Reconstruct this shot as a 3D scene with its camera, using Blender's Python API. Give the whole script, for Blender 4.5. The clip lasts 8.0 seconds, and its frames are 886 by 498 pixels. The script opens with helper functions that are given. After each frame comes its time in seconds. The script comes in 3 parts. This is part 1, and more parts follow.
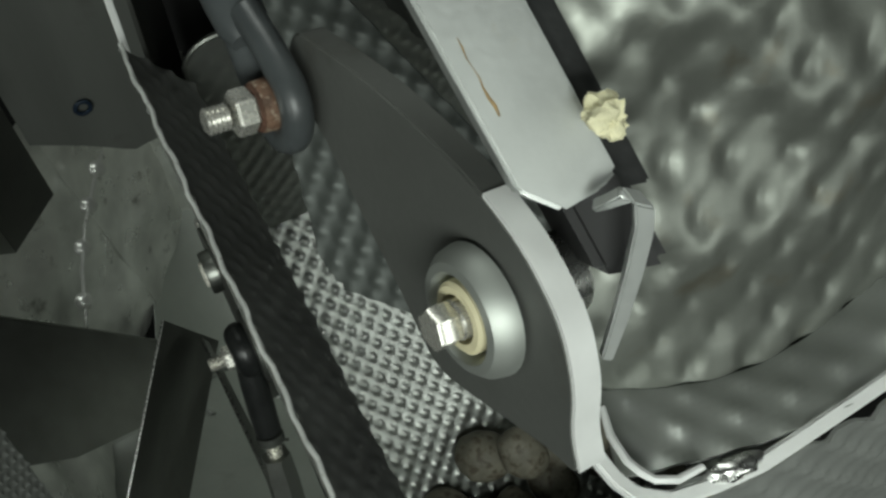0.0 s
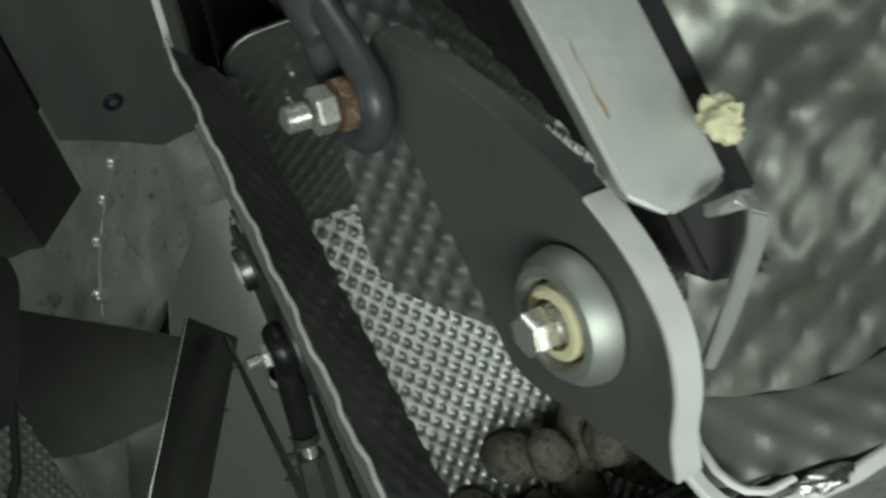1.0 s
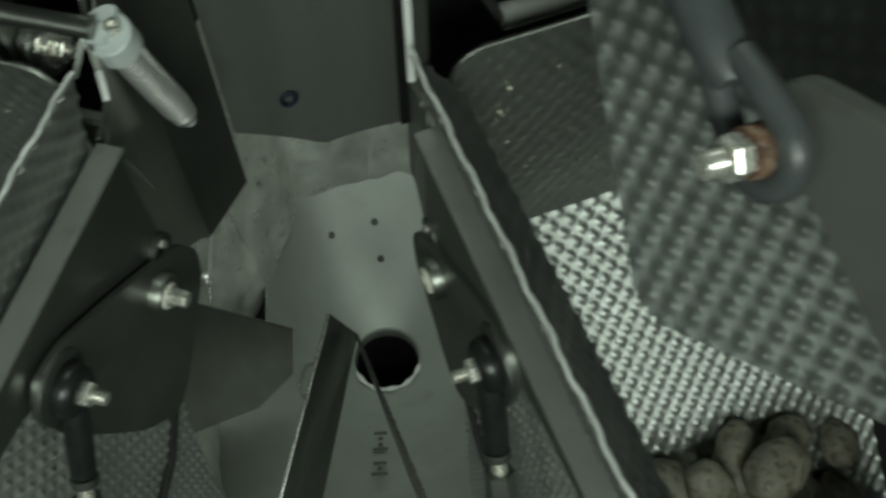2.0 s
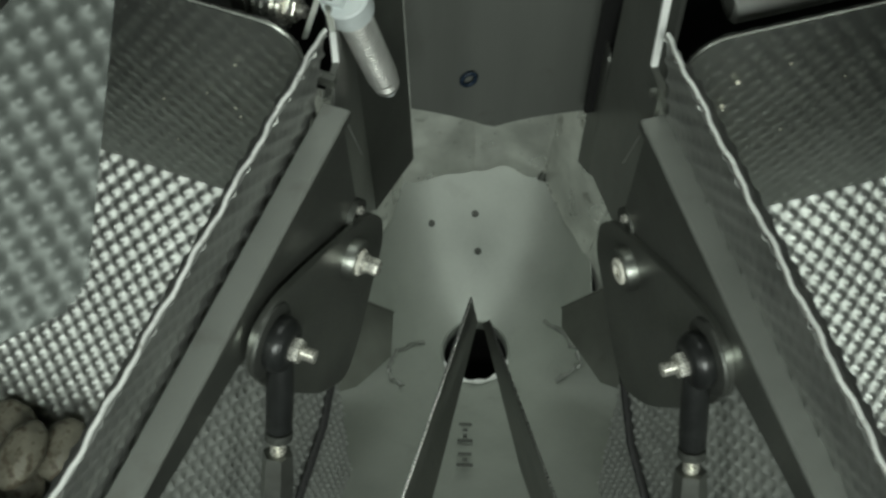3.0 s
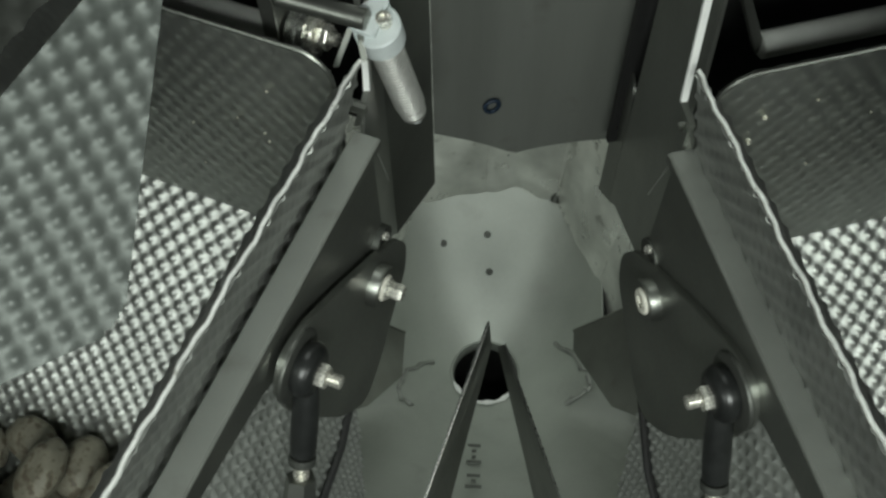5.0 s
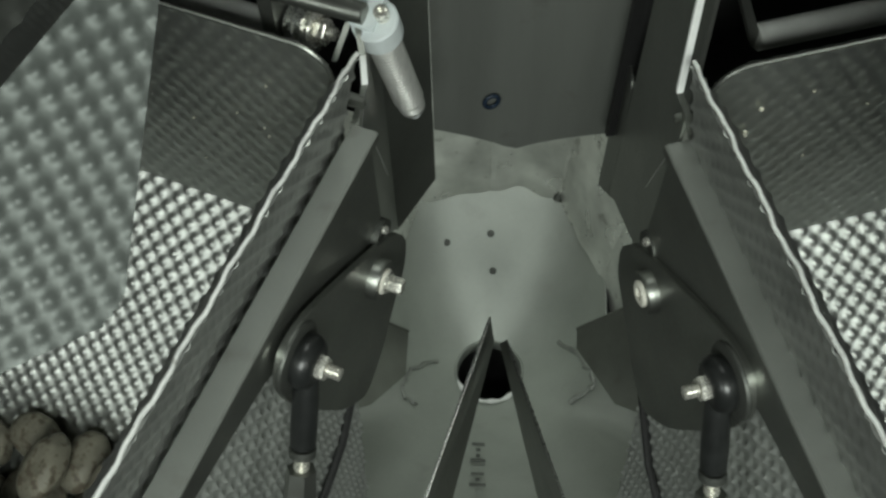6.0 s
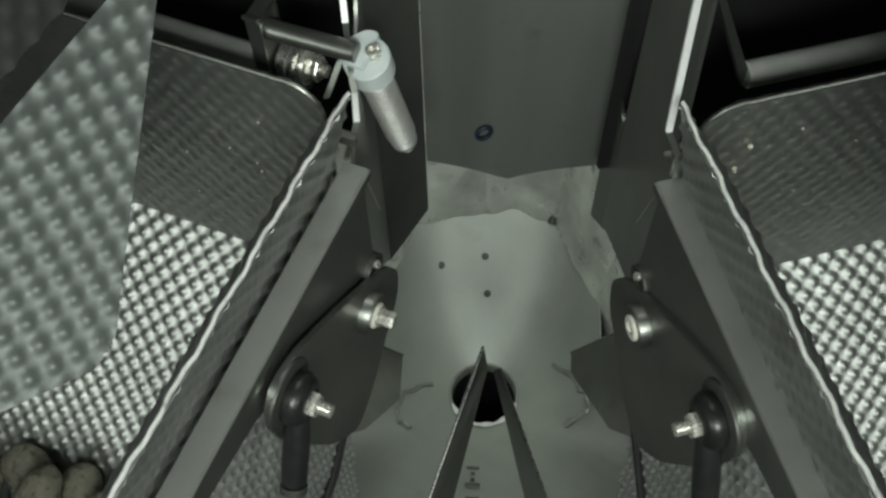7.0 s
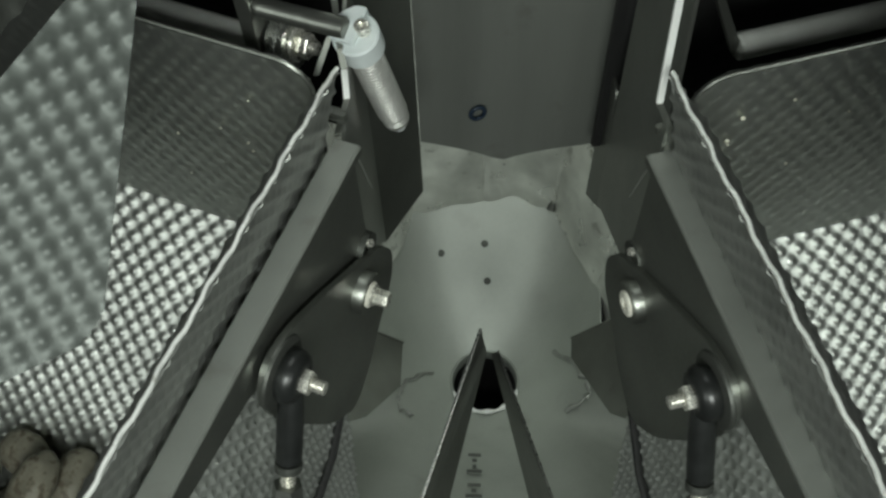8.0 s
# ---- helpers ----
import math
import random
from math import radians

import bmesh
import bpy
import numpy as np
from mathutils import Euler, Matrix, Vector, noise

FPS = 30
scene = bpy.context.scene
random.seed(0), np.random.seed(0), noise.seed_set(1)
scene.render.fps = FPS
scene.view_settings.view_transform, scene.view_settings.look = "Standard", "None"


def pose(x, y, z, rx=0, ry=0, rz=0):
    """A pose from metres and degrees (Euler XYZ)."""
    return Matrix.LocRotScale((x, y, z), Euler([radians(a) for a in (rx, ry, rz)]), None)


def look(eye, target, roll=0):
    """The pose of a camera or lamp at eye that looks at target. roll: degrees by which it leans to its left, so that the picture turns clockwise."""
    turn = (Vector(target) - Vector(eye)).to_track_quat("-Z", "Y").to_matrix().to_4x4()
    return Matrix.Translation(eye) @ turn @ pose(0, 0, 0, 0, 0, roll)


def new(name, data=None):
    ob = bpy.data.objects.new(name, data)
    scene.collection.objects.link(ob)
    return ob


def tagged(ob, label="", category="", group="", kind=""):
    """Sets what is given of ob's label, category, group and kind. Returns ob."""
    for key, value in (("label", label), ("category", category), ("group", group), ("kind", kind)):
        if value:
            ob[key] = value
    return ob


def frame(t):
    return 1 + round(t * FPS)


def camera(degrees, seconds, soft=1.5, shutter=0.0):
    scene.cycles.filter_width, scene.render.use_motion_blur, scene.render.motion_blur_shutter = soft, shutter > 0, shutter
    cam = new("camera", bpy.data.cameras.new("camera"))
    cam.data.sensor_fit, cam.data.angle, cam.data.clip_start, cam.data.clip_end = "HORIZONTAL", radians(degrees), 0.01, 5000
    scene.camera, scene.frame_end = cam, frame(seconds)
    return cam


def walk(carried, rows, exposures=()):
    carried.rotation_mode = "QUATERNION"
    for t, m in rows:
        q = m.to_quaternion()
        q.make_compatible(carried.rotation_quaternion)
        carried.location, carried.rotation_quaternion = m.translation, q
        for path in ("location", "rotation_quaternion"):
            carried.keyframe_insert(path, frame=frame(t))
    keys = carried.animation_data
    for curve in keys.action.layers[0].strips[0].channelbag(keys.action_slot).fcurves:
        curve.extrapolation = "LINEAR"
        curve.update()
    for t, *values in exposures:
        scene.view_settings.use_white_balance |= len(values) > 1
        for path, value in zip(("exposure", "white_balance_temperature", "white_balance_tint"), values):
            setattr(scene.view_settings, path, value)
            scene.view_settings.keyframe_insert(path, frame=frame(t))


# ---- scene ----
cam = camera(49.0, 8.0, soft=2.6, shutter=0.5)
PATH = [
    (0, (0.245, 0.254, 1.62), (0.459, 1.221, -0.117), 1.9),
    (0.5, (0.237, 0.254, 1.618), (0.45, 1.227, -0.117), 2.0),
    (1, (0.22, 0.263, 1.615), (0.42, 1.23, -0.124), 1.9),
    (1.5, (0.173, 0.281, 1.618), (0.333, 1.247, -0.126), 1.6),
    (2, (0.104, 0.295, 1.616), (0.18, 1.277, -0.125), -0.2),
    (2.2, (0.072, 0.293, 1.613), (0.117, 1.278, -0.127), -0.7),
    (3.3, (-0.023, 0.289, 1.605), (-0.09, 1.268, -0.138), -1.6),
    (3.5, (-0.022, 0.291, 1.606), (-0.088, 1.271, -0.136), -1.5),
    (4, (-0.03, 0.295, 1.614), (-0.099, 1.289, -0.12), -1.2),
    (4.5, (-0.032, 0.296, 1.615), (-0.099, 1.305, -0.11), -1.0),
    (6, (-0.025, 0.285, 1.615), (-0.106, 1.298, -0.108), -2.0),
    (6.5, (-0.023, 0.292, 1.622), (-0.103, 1.32, -0.092), -1.9),
    (7, (-0.022, 0.296, 1.625), (-0.095, 1.342, -0.078), -1.5),
    (7.5, (-0.021, 0.291, 1.616), (-0.095, 1.324, -0.095), -1.9),
    (8, (-0.014, 0.287, 1.616), (-0.09, 1.318, -0.096), -2.4),
]
walk(cam, [(t, look(eye, target, roll)) for t, eye, target, roll in PATH], exposures=((0.0, -0.78, 6500, 9), (1.0, -0.86, 6500, 6), (1.7, -0.70, 6500, 0), (2.2, -0.45, 6500, -2), (3.4, 0.02, 6500, 9), (8.0, 0.02, 6500, 9)))

# ---------------------------------------------------------------- light
world = bpy.data.worlds.new("world")
scene.world = world
world.use_nodes = True
world.node_tree.nodes["Background"].inputs[0].default_value = (0.75, 0.85, 0.8, 1)
world.node_tree.nodes["Background"].inputs[1].default_value = 0.006


def area_lamp(name, place, target, sx, sy, watts, colour):
    data = bpy.data.lights.new(name, "AREA")
    data.shape, data.size, data.size_y = "RECTANGLE", sx, sy
    data.energy, data.color = watts, colour
    ob = new(name, data)
    ob.matrix_world = look(place, target)
    return ob


# no lamp is in view; these are placed to suit the highlights on the steel
area_lamp("hall_lamp", (-1.75, -1.3, 2.15), (-0.1, 0.7, 0.7), 0.9, 0.6, 14, (0.93, 1.0, 0.935))
area_lamp("hall_lamp", (1.75, -1.3, 2.15), (0.1, 0.7, 0.7), 0.9, 0.6, 14, (0.93, 1.0, 0.935))
area_lamp("hall_lamp", (0.1, 1.9, 3.0), (0.05, 1.6, 0.0), 1.1, 0.8, 30, (0.93, 1.0, 0.935))
# added fill, stands in for light from beside the camera
area_lamp("hall_lamp", (0.05, -0.80, 2.15), (0.0, 0.7, 0.8), 0.8, 0.4, 28, (0.93, 1.0, 0.935))

# ---------------------------------------------------------------- materials


def material(name, colour, metallic=0.0, rough=0.5, mottle=0.15, size=12.0, bump=0.05, grain=180.0, stretch=(1, 1, 1), stain=None, stain_at=0.62):
    """Principled surface: two scales of mottling, fine relief, and stains of another colour."""
    m = bpy.data.materials.new(name)
    m.use_nodes = True
    nt = m.node_tree
    b = nt.nodes["Principled BSDF"]
    b.inputs["Metallic"].default_value = metallic
    tc = nt.nodes.new("ShaderNodeTexCoord")
    mp = nt.nodes.new("ShaderNodeMapping")
    mp.inputs["Scale"].default_value = stretch
    nt.links.new(tc.outputs["Object"], mp.inputs[0])
    big = nt.nodes.new("ShaderNodeTexNoise")
    big.inputs["Scale"].default_value, big.inputs["Detail"].default_value = size, 6
    nt.links.new(mp.outputs[0], big.inputs["Vector"])
    fine = nt.nodes.new("ShaderNodeTexNoise")
    fine.inputs["Scale"].default_value, fine.inputs["Detail"].default_value = grain, 4
    nt.links.new(mp.outputs[0], fine.inputs["Vector"])
    ramp = nt.nodes.new("ShaderNodeValToRGB")
    lo = [c * (1 - mottle) for c in colour]
    hi = [min(1, c * (1 + mottle)) for c in colour]
    ramp.color_ramp.elements[0].position, ramp.color_ramp.elements[0].color = 0.3, (*lo, 1)
    ramp.color_ramp.elements[1].position, ramp.color_ramp.elements[1].color = 0.7, (*hi, 1)
    nt.links.new(big.outputs[0], ramp.inputs[0])
    out = ramp.outputs[0]
    if stain:
        st = nt.nodes.new("ShaderNodeTexNoise")
        st.inputs["Scale"].default_value, st.inputs["Detail"].default_value = size * 2.3, 8
        nt.links.new(tc.outputs["Object"], st.inputs["Vector"])
        sr = nt.nodes.new("ShaderNodeMapRange")
        sr.inputs[1].default_value, sr.inputs[2].default_value = stain_at, stain_at + 0.12
        nt.links.new(st.outputs[0], sr.inputs[0])
        mix = nt.nodes.new("ShaderNodeMix")
        mix.data_type = "RGBA"
        nt.links.new(sr.outputs[0], mix.inputs[0])
        nt.links.new(out, mix.inputs[6])
        mix.inputs[7].default_value = (*stain, 1)
        out = mix.outputs[2]
    nt.links.new(out, b.inputs["Base Color"])
    rr = nt.nodes.new("ShaderNodeMapRange")
    rr.inputs[3].default_value, rr.inputs[4].default_value = max(0.05, rough - 0.1), min(1, rough + 0.1)
    nt.links.new(fine.outputs[0], rr.inputs[0])
    nt.links.new(rr.outputs[0], b.inputs["Roughness"])
    bp = nt.nodes.new("ShaderNodeBump")
    bp.inputs["Strength"].default_value, bp.inputs["Distance"].default_value = bump, 0.002
    nt.links.new(fine.outputs[0], bp.inputs["Height"])
    nt.links.new(bp.outputs[0], b.inputs["Normal"])
    return m


M_SHEET = material("matt_steel", (0.29, 0.300, 0.276), 0.95, 0.40, 0.14, 9, 0.04, 260, (1, 1, 1), (0.27, 0.275, 0.25), 0.64)
M_DIMPLE = material("dimpled_steel", (0.56, 0.58, 0.55), 0.95, 0.38, 0.07, 20, 0.03, 300)
M_BRIGHT = material("bright_steel", (0.72, 0.73, 0.70), 0.95, 0.28, 0.08, 30, 0.02, 400)
# lamp glare on steel edges, put into a near-white colour
M_EDGE = material("lit_steel_edge", (0.86, 0.87, 0.85), 0.10, 0.40, 0.08, 40, 0.02, 500)
M_RIM = material("sheared_rim", (0.76, 0.77, 0.74), 0.3, 0.45, 0.18, 60, 0.05, 500, (1, 1, 1), (0.35, 0.35, 0.32), 0.6)
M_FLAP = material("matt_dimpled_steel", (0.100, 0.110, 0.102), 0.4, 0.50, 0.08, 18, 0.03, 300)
M_FLOOR = material("worn_dimpled_steel", (0.50, 0.517, 0.49), 0.93, 0.40, 0.10, 16, 0.03, 300)
M_ROD = material("ground_rod_steel", (0.60, 0.61, 0.58), 0.35, 0.40, 0.10, 30, 0.02, 400)
M_ARM = material("arm_steel", (0.150, 0.156, 0.144), 0.45, 0.58, 0.10, 14, 0.04, 260, (1, 1, 1), (0.125, 0.128, 0.115), 0.6)
M_PRESS = material("pressed_panel_steel", (0.19, 0.20, 0.178), 0.6, 0.40, 0.22, 22, 0.05, 300, (1, 1, 1), (0.16, 0.155, 0.125), 0.60)
M_LIP = material("worn_lip_steel", (0.38, 0.39, 0.37), 0.75, 0.40, 0.2, 18, 0.05, 260)
M_WALL = material("scuffed_dimpled_steel", (0.50, 0.52, 0.49), 0.60, 0.34, 0.10, 20, 0.03, 300)
M_HOSE = material("grey_rubber", (0.060, 0.067, 0.069), 0.0, 0.38, 0.25, 40, 0.06, 300)
M_SLEEVE = material("rusty_sleeve", (0.17, 0.10, 0.065), 0.25, 0.7, 0.45, 150, 0.6, 400, (1, 1, 1), (0.34, 0.27, 0.20), 0.55)
M_NYLON = material("pale_nylon", (0.72, 0.70, 0.62), 0.0, 0.45, 0.08, 60, 0.05, 300)
M_FUNNEL = material("funnel_steel", (0.50, 0.525, 0.49), 0.8, 0.54, 0.10, 3.5, 0.05, 90, (1, 1, 1), (0.46, 0.475, 0.445), 0.6)
M_CRUMPLE = material("welded_steel", (0.78, 0.79, 0.75), 0.6, 0.30, 0.25, 7, 0.8, 11, (1, 1, 1), (0.34, 0.34, 0.31), 0.62)
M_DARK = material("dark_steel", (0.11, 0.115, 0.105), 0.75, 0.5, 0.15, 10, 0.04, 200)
M_BLAST = material("blasted_steel", (0.28, 0.292, 0.27), 0.55, 0.46, 0.16, 9, 0.05, 220, (1, 1, 0.10), (0.24, 0.245, 0.225), 0.6)
M_SPRING = material("spring_steel", (0.68, 0.68, 0.65), 0.75, 0.34, 0.08, 60, 0.02, 500)
M_BAR = material("galvanised_bar", (0.47, 0.487, 0.47), 0.55, 0.42, 0.09, 35, 0.03, 400, (1, 1, 1), (0.46, 0.45, 0.40), 0.66)
M_ZINC = material("zinc_plated", (0.70, 0.69, 0.63), 0.70, 0.27, 0.06, 60, 0.015, 400)
M_RUBBER = material("black_rubber", (0.016, 0.0172, 0.0168), 0.0, 0.34, 0.25, 40, 0.08, 300)
M_CAP = material("pale_plastic", (0.68, 0.73, 0.735), 0.0, 0.45, 0.06, 50, 0.05, 300)
M_BUSH = material("cream_plastic", (0.74, 0.68, 0.45), 0.0, 0.5, 0.10, 60, 0.05, 300)
M_RUST = material("rust", (0.10, 0.05, 0.032), 0.2, 0.85, 0.45, 120, 0.5, 500)
M_STAIN = material("brown_stain", (0.30, 0.21, 0.10), 0.1, 0.8, 0.4, 300, 0.3, 700)
M_INK = material("blue_ink", (0.010, 0.022, 0.042), 0.0, 0.6, 0.2, 200, 0.02, 500)
M_CRUMB = material("crumb", (0.72, 0.70, 0.58), 0.0, 0.8, 0.2, 300, 0.3, 700)
M_FOAM = material("dried_starch", (0.82, 0.78, 0.52), 0.0, 0.75, 0.16, 160, 0.5, 500)
M_POTATO = material("potato_skin", (0.185, 0.175, 0.135), 0.0, 0.60, 0.35, 40, 0.2, 120, (1, 1, 1), (0.095, 0.080, 0.056), 0.50)
M_HALL = material("hall_paint", (0.03, 0.032, 0.03), 0.0, 0.8, 0.2, 2, 0.05, 60)
# near-black colour for gaps and hollows that lie in shade
M_BLACK = material("machine_housing", (0.02, 0.02, 0.02), 0.2, 0.6, 0.2, 5, 0.03, 100)

# ---------------------------------------------------------------- mesh helpers


def mesh_object(name, bm, mat, smooth=True):
    me = bpy.data.meshes.new(name)
    bmesh.ops.recalc_face_normals(bm, faces=bm.faces[:])
    bm.to_mesh(me)
    bm.free()
    me.materials.append(mat)
    ob = new(name, me)
    if smooth:
        me.shade_smooth()
        me.set_sharp_from_angle(angle=radians(38))
    return ob


def thing(name, place, label, category, group="", kind=""):
    ob = new(name)
    ob.empty_display_size = 0.05
    ob.location = place
    return tagged(ob, label, category, group, kind)


def part(name, bm, mat, parent, label="", smooth=True):
    ob = mesh_object(name, bm, mat, smooth)
    ob.parent = parent
    top = parent
    while top.parent:
        top = top.parent
    base = top.matrix_basis.copy() if top.type == "EMPTY" else Matrix()
    ob.matrix_parent_inverse = base.inverted() if parent is top else Matrix()
    if label:
        ob["label"] = label
    return ob


def of(t, name):
    """The newest part of that name under a thing."""
    return [c for c in t.children if c.name.split(".")[0] == name][-1]


def plate(pts, th, bevel=0.0, front=None):
    """A sheet from a loop of points, th metres thick behind the loop's normal, or behind the side named by front."""
    bm = bmesh.new()
    vs = [bm.verts.new(p) for p in pts]
    f = bm.faces.new(vs)
    f.normal_update()
    n = f.normal.copy()
    if front is not None and n.dot(front) < 0:
        n = -n
    ex = bmesh.ops.extrude_face_region(bm, geom=[f])
    bmesh.ops.translate(bm, verts=[g for g in ex["geom"] if isinstance(g, bmesh.types.BMVert)], vec=-n * th)
    if bevel:
        bmesh.ops.bevel(bm, geom=bm.edges[:], offset=bevel, segments=2, affect="EDGES")
    return bm


def rounded(pts, radii, seg=5):
    """2D loop with rounded corners; radii one a corner."""
    out = []
    n = len(pts)
    for k in range(n):
        p, a, b = Vector(pts[k]), Vector(pts[k - 1]), Vector(pts[(k + 1) % n])
        r = radii[k] if isinstance(radii, (list, tuple)) else radii
        if r <= 0:
            out.append(p)
            continue
        r = min(r, 0.45 * (a - p).length, 0.45 * (b - p).length)
        s, e = p + (a - p).normalized() * r, p + (b - p).normalized() * r
        for j in range(seg + 1):
            t = j / seg
            out.append((1 - t) ** 2 * s + 2 * t * (1 - t) * p + t * t * e)
    return out


def basis(axis):
    a = Vector(axis).normalized()
    x = a.orthogonal().normalized()
    return a, x, a.cross(x)


def lathe(place, axis, profile, seg=24, bm=None, closed=False, turn=0.0):
    """Turned body: profile rows of (radius, height along the axis)."""
    bm = bm or bmesh.new()
    a, x, y = basis(axis)
    o = Vector(place)
    rings = []
    for r, h in profile:
        if r < 1e-6:
            rings.append([bm.verts.new(o + a * h)])
        else:
            rings.append([bm.verts.new(o + a * h + (x * math.cos(turn + k * math.tau / seg) + y * math.sin(turn + k * math.tau / seg)) * r) for k in range(seg)])
    pairs = list(zip(rings, rings[1:]))
    if closed:
        pairs.append((rings[-1], rings[0]))
    for p, q in pairs:
        for k in range(seg):
            j = (k + 1) % seg
            loop = [p[k % len(p)], p[j % len(p)], q[j % len(q)], q[k % len(q)]]
            loop = list(dict.fromkeys(loop))
            if len(loop) > 2:
                bm.faces.new(loop)
    return bm


def rod(p0, p1, r, seg=20, chamfer=0.1, bm=None):
    d = Vector(p1) - Vector(p0)
    L = d.length
    c = r * chamfer
    return lathe(p0, d, [(0, 0), (r - c, 0), (r, c), (r, L - c), (r - c, L), (0, L)], seg, bm)


def hexagon(p0, p1, r, bm=None):
    d = Vector(p1) - Vector(p0)
    L = d.length
    return lathe(p0, d, [(0, 0), (r * 0.9, 0), (r, L * 0.12), (r, L * 0.88), (r * 0.9, L), (0, L)], 6, bm)


def threaded(p0, p1, r, pitch=0.0016, bm=None):
    d = Vector(p1) - Vector(p0)
    L = d.length
    prof = [(0, 0), (r * 0.8, 0)]
    n = max(2, int(L / pitch))
    for k in range(n):
        prof += [(r * 0.86, (k + 0.1) * L / n), (r, (k + 0.5) * L / n)]
    prof += [(r * 0.8, L), (0, L)]
    return lathe(p0, d, prof, 14, bm)


def sweep(points, r, seg=16, bm=None, flat=1.0):
    """A round bar along points, ends capped."""
    bm = bm or bmesh.new()
    pts = [Vector(p) for p in points]
    rings, x = [], None
    for k, p in enumerate(pts):
        d = (pts[min(k + 1, len(pts) - 1)] - pts[max(k - 1, 0)]).normalized()
        x = (x - d * x.dot(d)).normalized() if x is not None else d.orthogonal().normalized()
        y = d.cross(x)
        rr = r[k] if isinstance(r, (list, tuple)) else r
        rings.append([bm.verts.new(p + (x * math.cos(j * math.tau / seg) + y * math.sin(j * math.tau / seg) * flat) * rr) for j in range(seg)])
    for p, q in zip(rings, rings[1:]):
        for j in range(seg):
            i = (j + 1) % seg
            bm.faces.new((p[j], p[i], q[i], q[j]))
    bm.faces.new(rings[0][::-1])
    bm.faces.new(rings[-1])
    return bm


def box(centre, ex, ey, ez, sx, sy, sz, bevel=0.001):
    ex, ey, ez = (Vector(v).normalized() for v in (ex, ey, ez))
    bm = bmesh.new()
    bmesh.ops.create_cube(bm, size=1)
    for v in bm.verts:
        v.co = Vector(centre) + ex * v.co.x * sx + ey * v.co.y * sy + ez * v.co.z * sz
    if bevel:
        bmesh.ops.bevel(bm, geom=bm.edges[:], offset=bevel, segments=2, affect="EDGES")
    return bm


def ribbon(points, side, width, th):
    """A flat strap along points, its width across them."""
    bm = bmesh.new()
    w = Vector(side).normalized()
    pts = [Vector(p) for p in points]
    rings = []
    for k, p in enumerate(pts):
        d = (pts[min(k + 1, len(pts) - 1)] - pts[max(k - 1, 0)]).normalized()
        n = d.cross(w).normalized()
        ww = width[k] if isinstance(width, (list, tuple)) else width
        rings.append([bm.verts.new(p + w * a * ww / 2 + n * b * th / 2) for a, b in ((-1, -1), (1, -1), (1, 1), (-1, 1))])
    for p, q in zip(rings, rings[1:]):
        for e in range(4):
            bm.faces.new((p[e], p[(e + 1) % 4], q[(e + 1) % 4], q[e]))
    bm.faces.new(rings[0][::-1])
    bm.faces.new(rings[-1])
    bmesh.ops.bevel(bm, geom=bm.edges[:], offset=th * 0.15, segments=2, affect="EDGES")
    return bm


PITCH = 0.0205


def dimpled(corners, amp=0.0016, th=0.0015, flip=False, step=0.0034, bend=None, cut=None, pitch=PITCH, ratio=1.2, twist=0.0, sharp=2.4):
    """A dimple-pressed sheet over four corner points (a, b, c, d round the loop): real bosses in staggered rows, with thickness.
    bend(u, v) adds an offset; cut(u, v) true leaves a cell out."""
    a, b, c, d = (Vector(p) for p in corners)
    lu = ((b - a).length + (c - d).length) / 2
    lv = ((d - a).length + (c - b).length) / 2
    nu, nv = max(4, int(lu / step)), max(4, int(lv / step))
    n = (b - a).cross(d - a).normalized() * (-1 if flip else 1)
    ax = (b - a).normalized()
    ay = n.cross(ax).normalized()
    if ay.dot(d - a) < 0:
        ay = -ay
    ax, ay = ax * math.cos(twist) - ay * math.sin(twist), ay * math.cos(twist) + ax * math.sin(twist)
    bm = bmesh.new()
    top, low = [], []
    for i in range(nu + 1):
        ru, rl = [], []
        for j in range(nv + 1):
            u, v = i / nu, j / nv
            p = a * (1 - u) * (1 - v) + b * u * (1 - v) + c * u * v + d * (1 - u) * v
            h = math.cos(math.tau * (p - a).dot(ax) / pitch) * math.cos(math.tau * (p - a).dot(ay) / (pitch * ratio))
            if bend:
                p = p + bend(u, v)
            h = amp * (1.6 * (0.5 + 0.5 * h) ** sharp - 0.3)
            h += 0.0006 * noise.noise(p * 9)
            ru.append(bm.verts.new(p + n * h))
            rl.append(bm.verts.new(p + n * (h - th)))
        top.append(ru)
        low.append(rl)
    keep = [[not (cut and cut((i + 0.5) / nu, (j + 0.5) / nv)) for j in range(nv)] for i in range(nu)]

    def solid(i, j):
        return 0 <= i < nu and 0 <= j < nv and keep[i][j]
    for i in range(nu):
        for j in range(nv):
            if not keep[i][j]:
                continue
            bm.faces.new((top[i][j], top[i + 1][j], top[i + 1][j + 1], top[i][j + 1]))
            bm.faces.new((low[i][j], low[i][j + 1], low[i + 1][j + 1], low[i + 1][j]))
            for (di, dj, p, q) in ((-1, 0, (i, j), (i, j + 1)), (1, 0, (i + 1, j), (i + 1, j + 1)), (0, -1, (i, j), (i + 1, j)), (0, 1, (i, j + 1), (i + 1, j + 1))):
                if not solid(i + di, j + dj):
                    bm.faces.new((top[p[0]][p[1]], top[q[0]][q[1]], low[q[0]][q[1]], low[p[0]][p[1]]))
    for v in [v for v in bm.verts if not v.link_faces]:
        bm.verts.remove(v)
    return bm


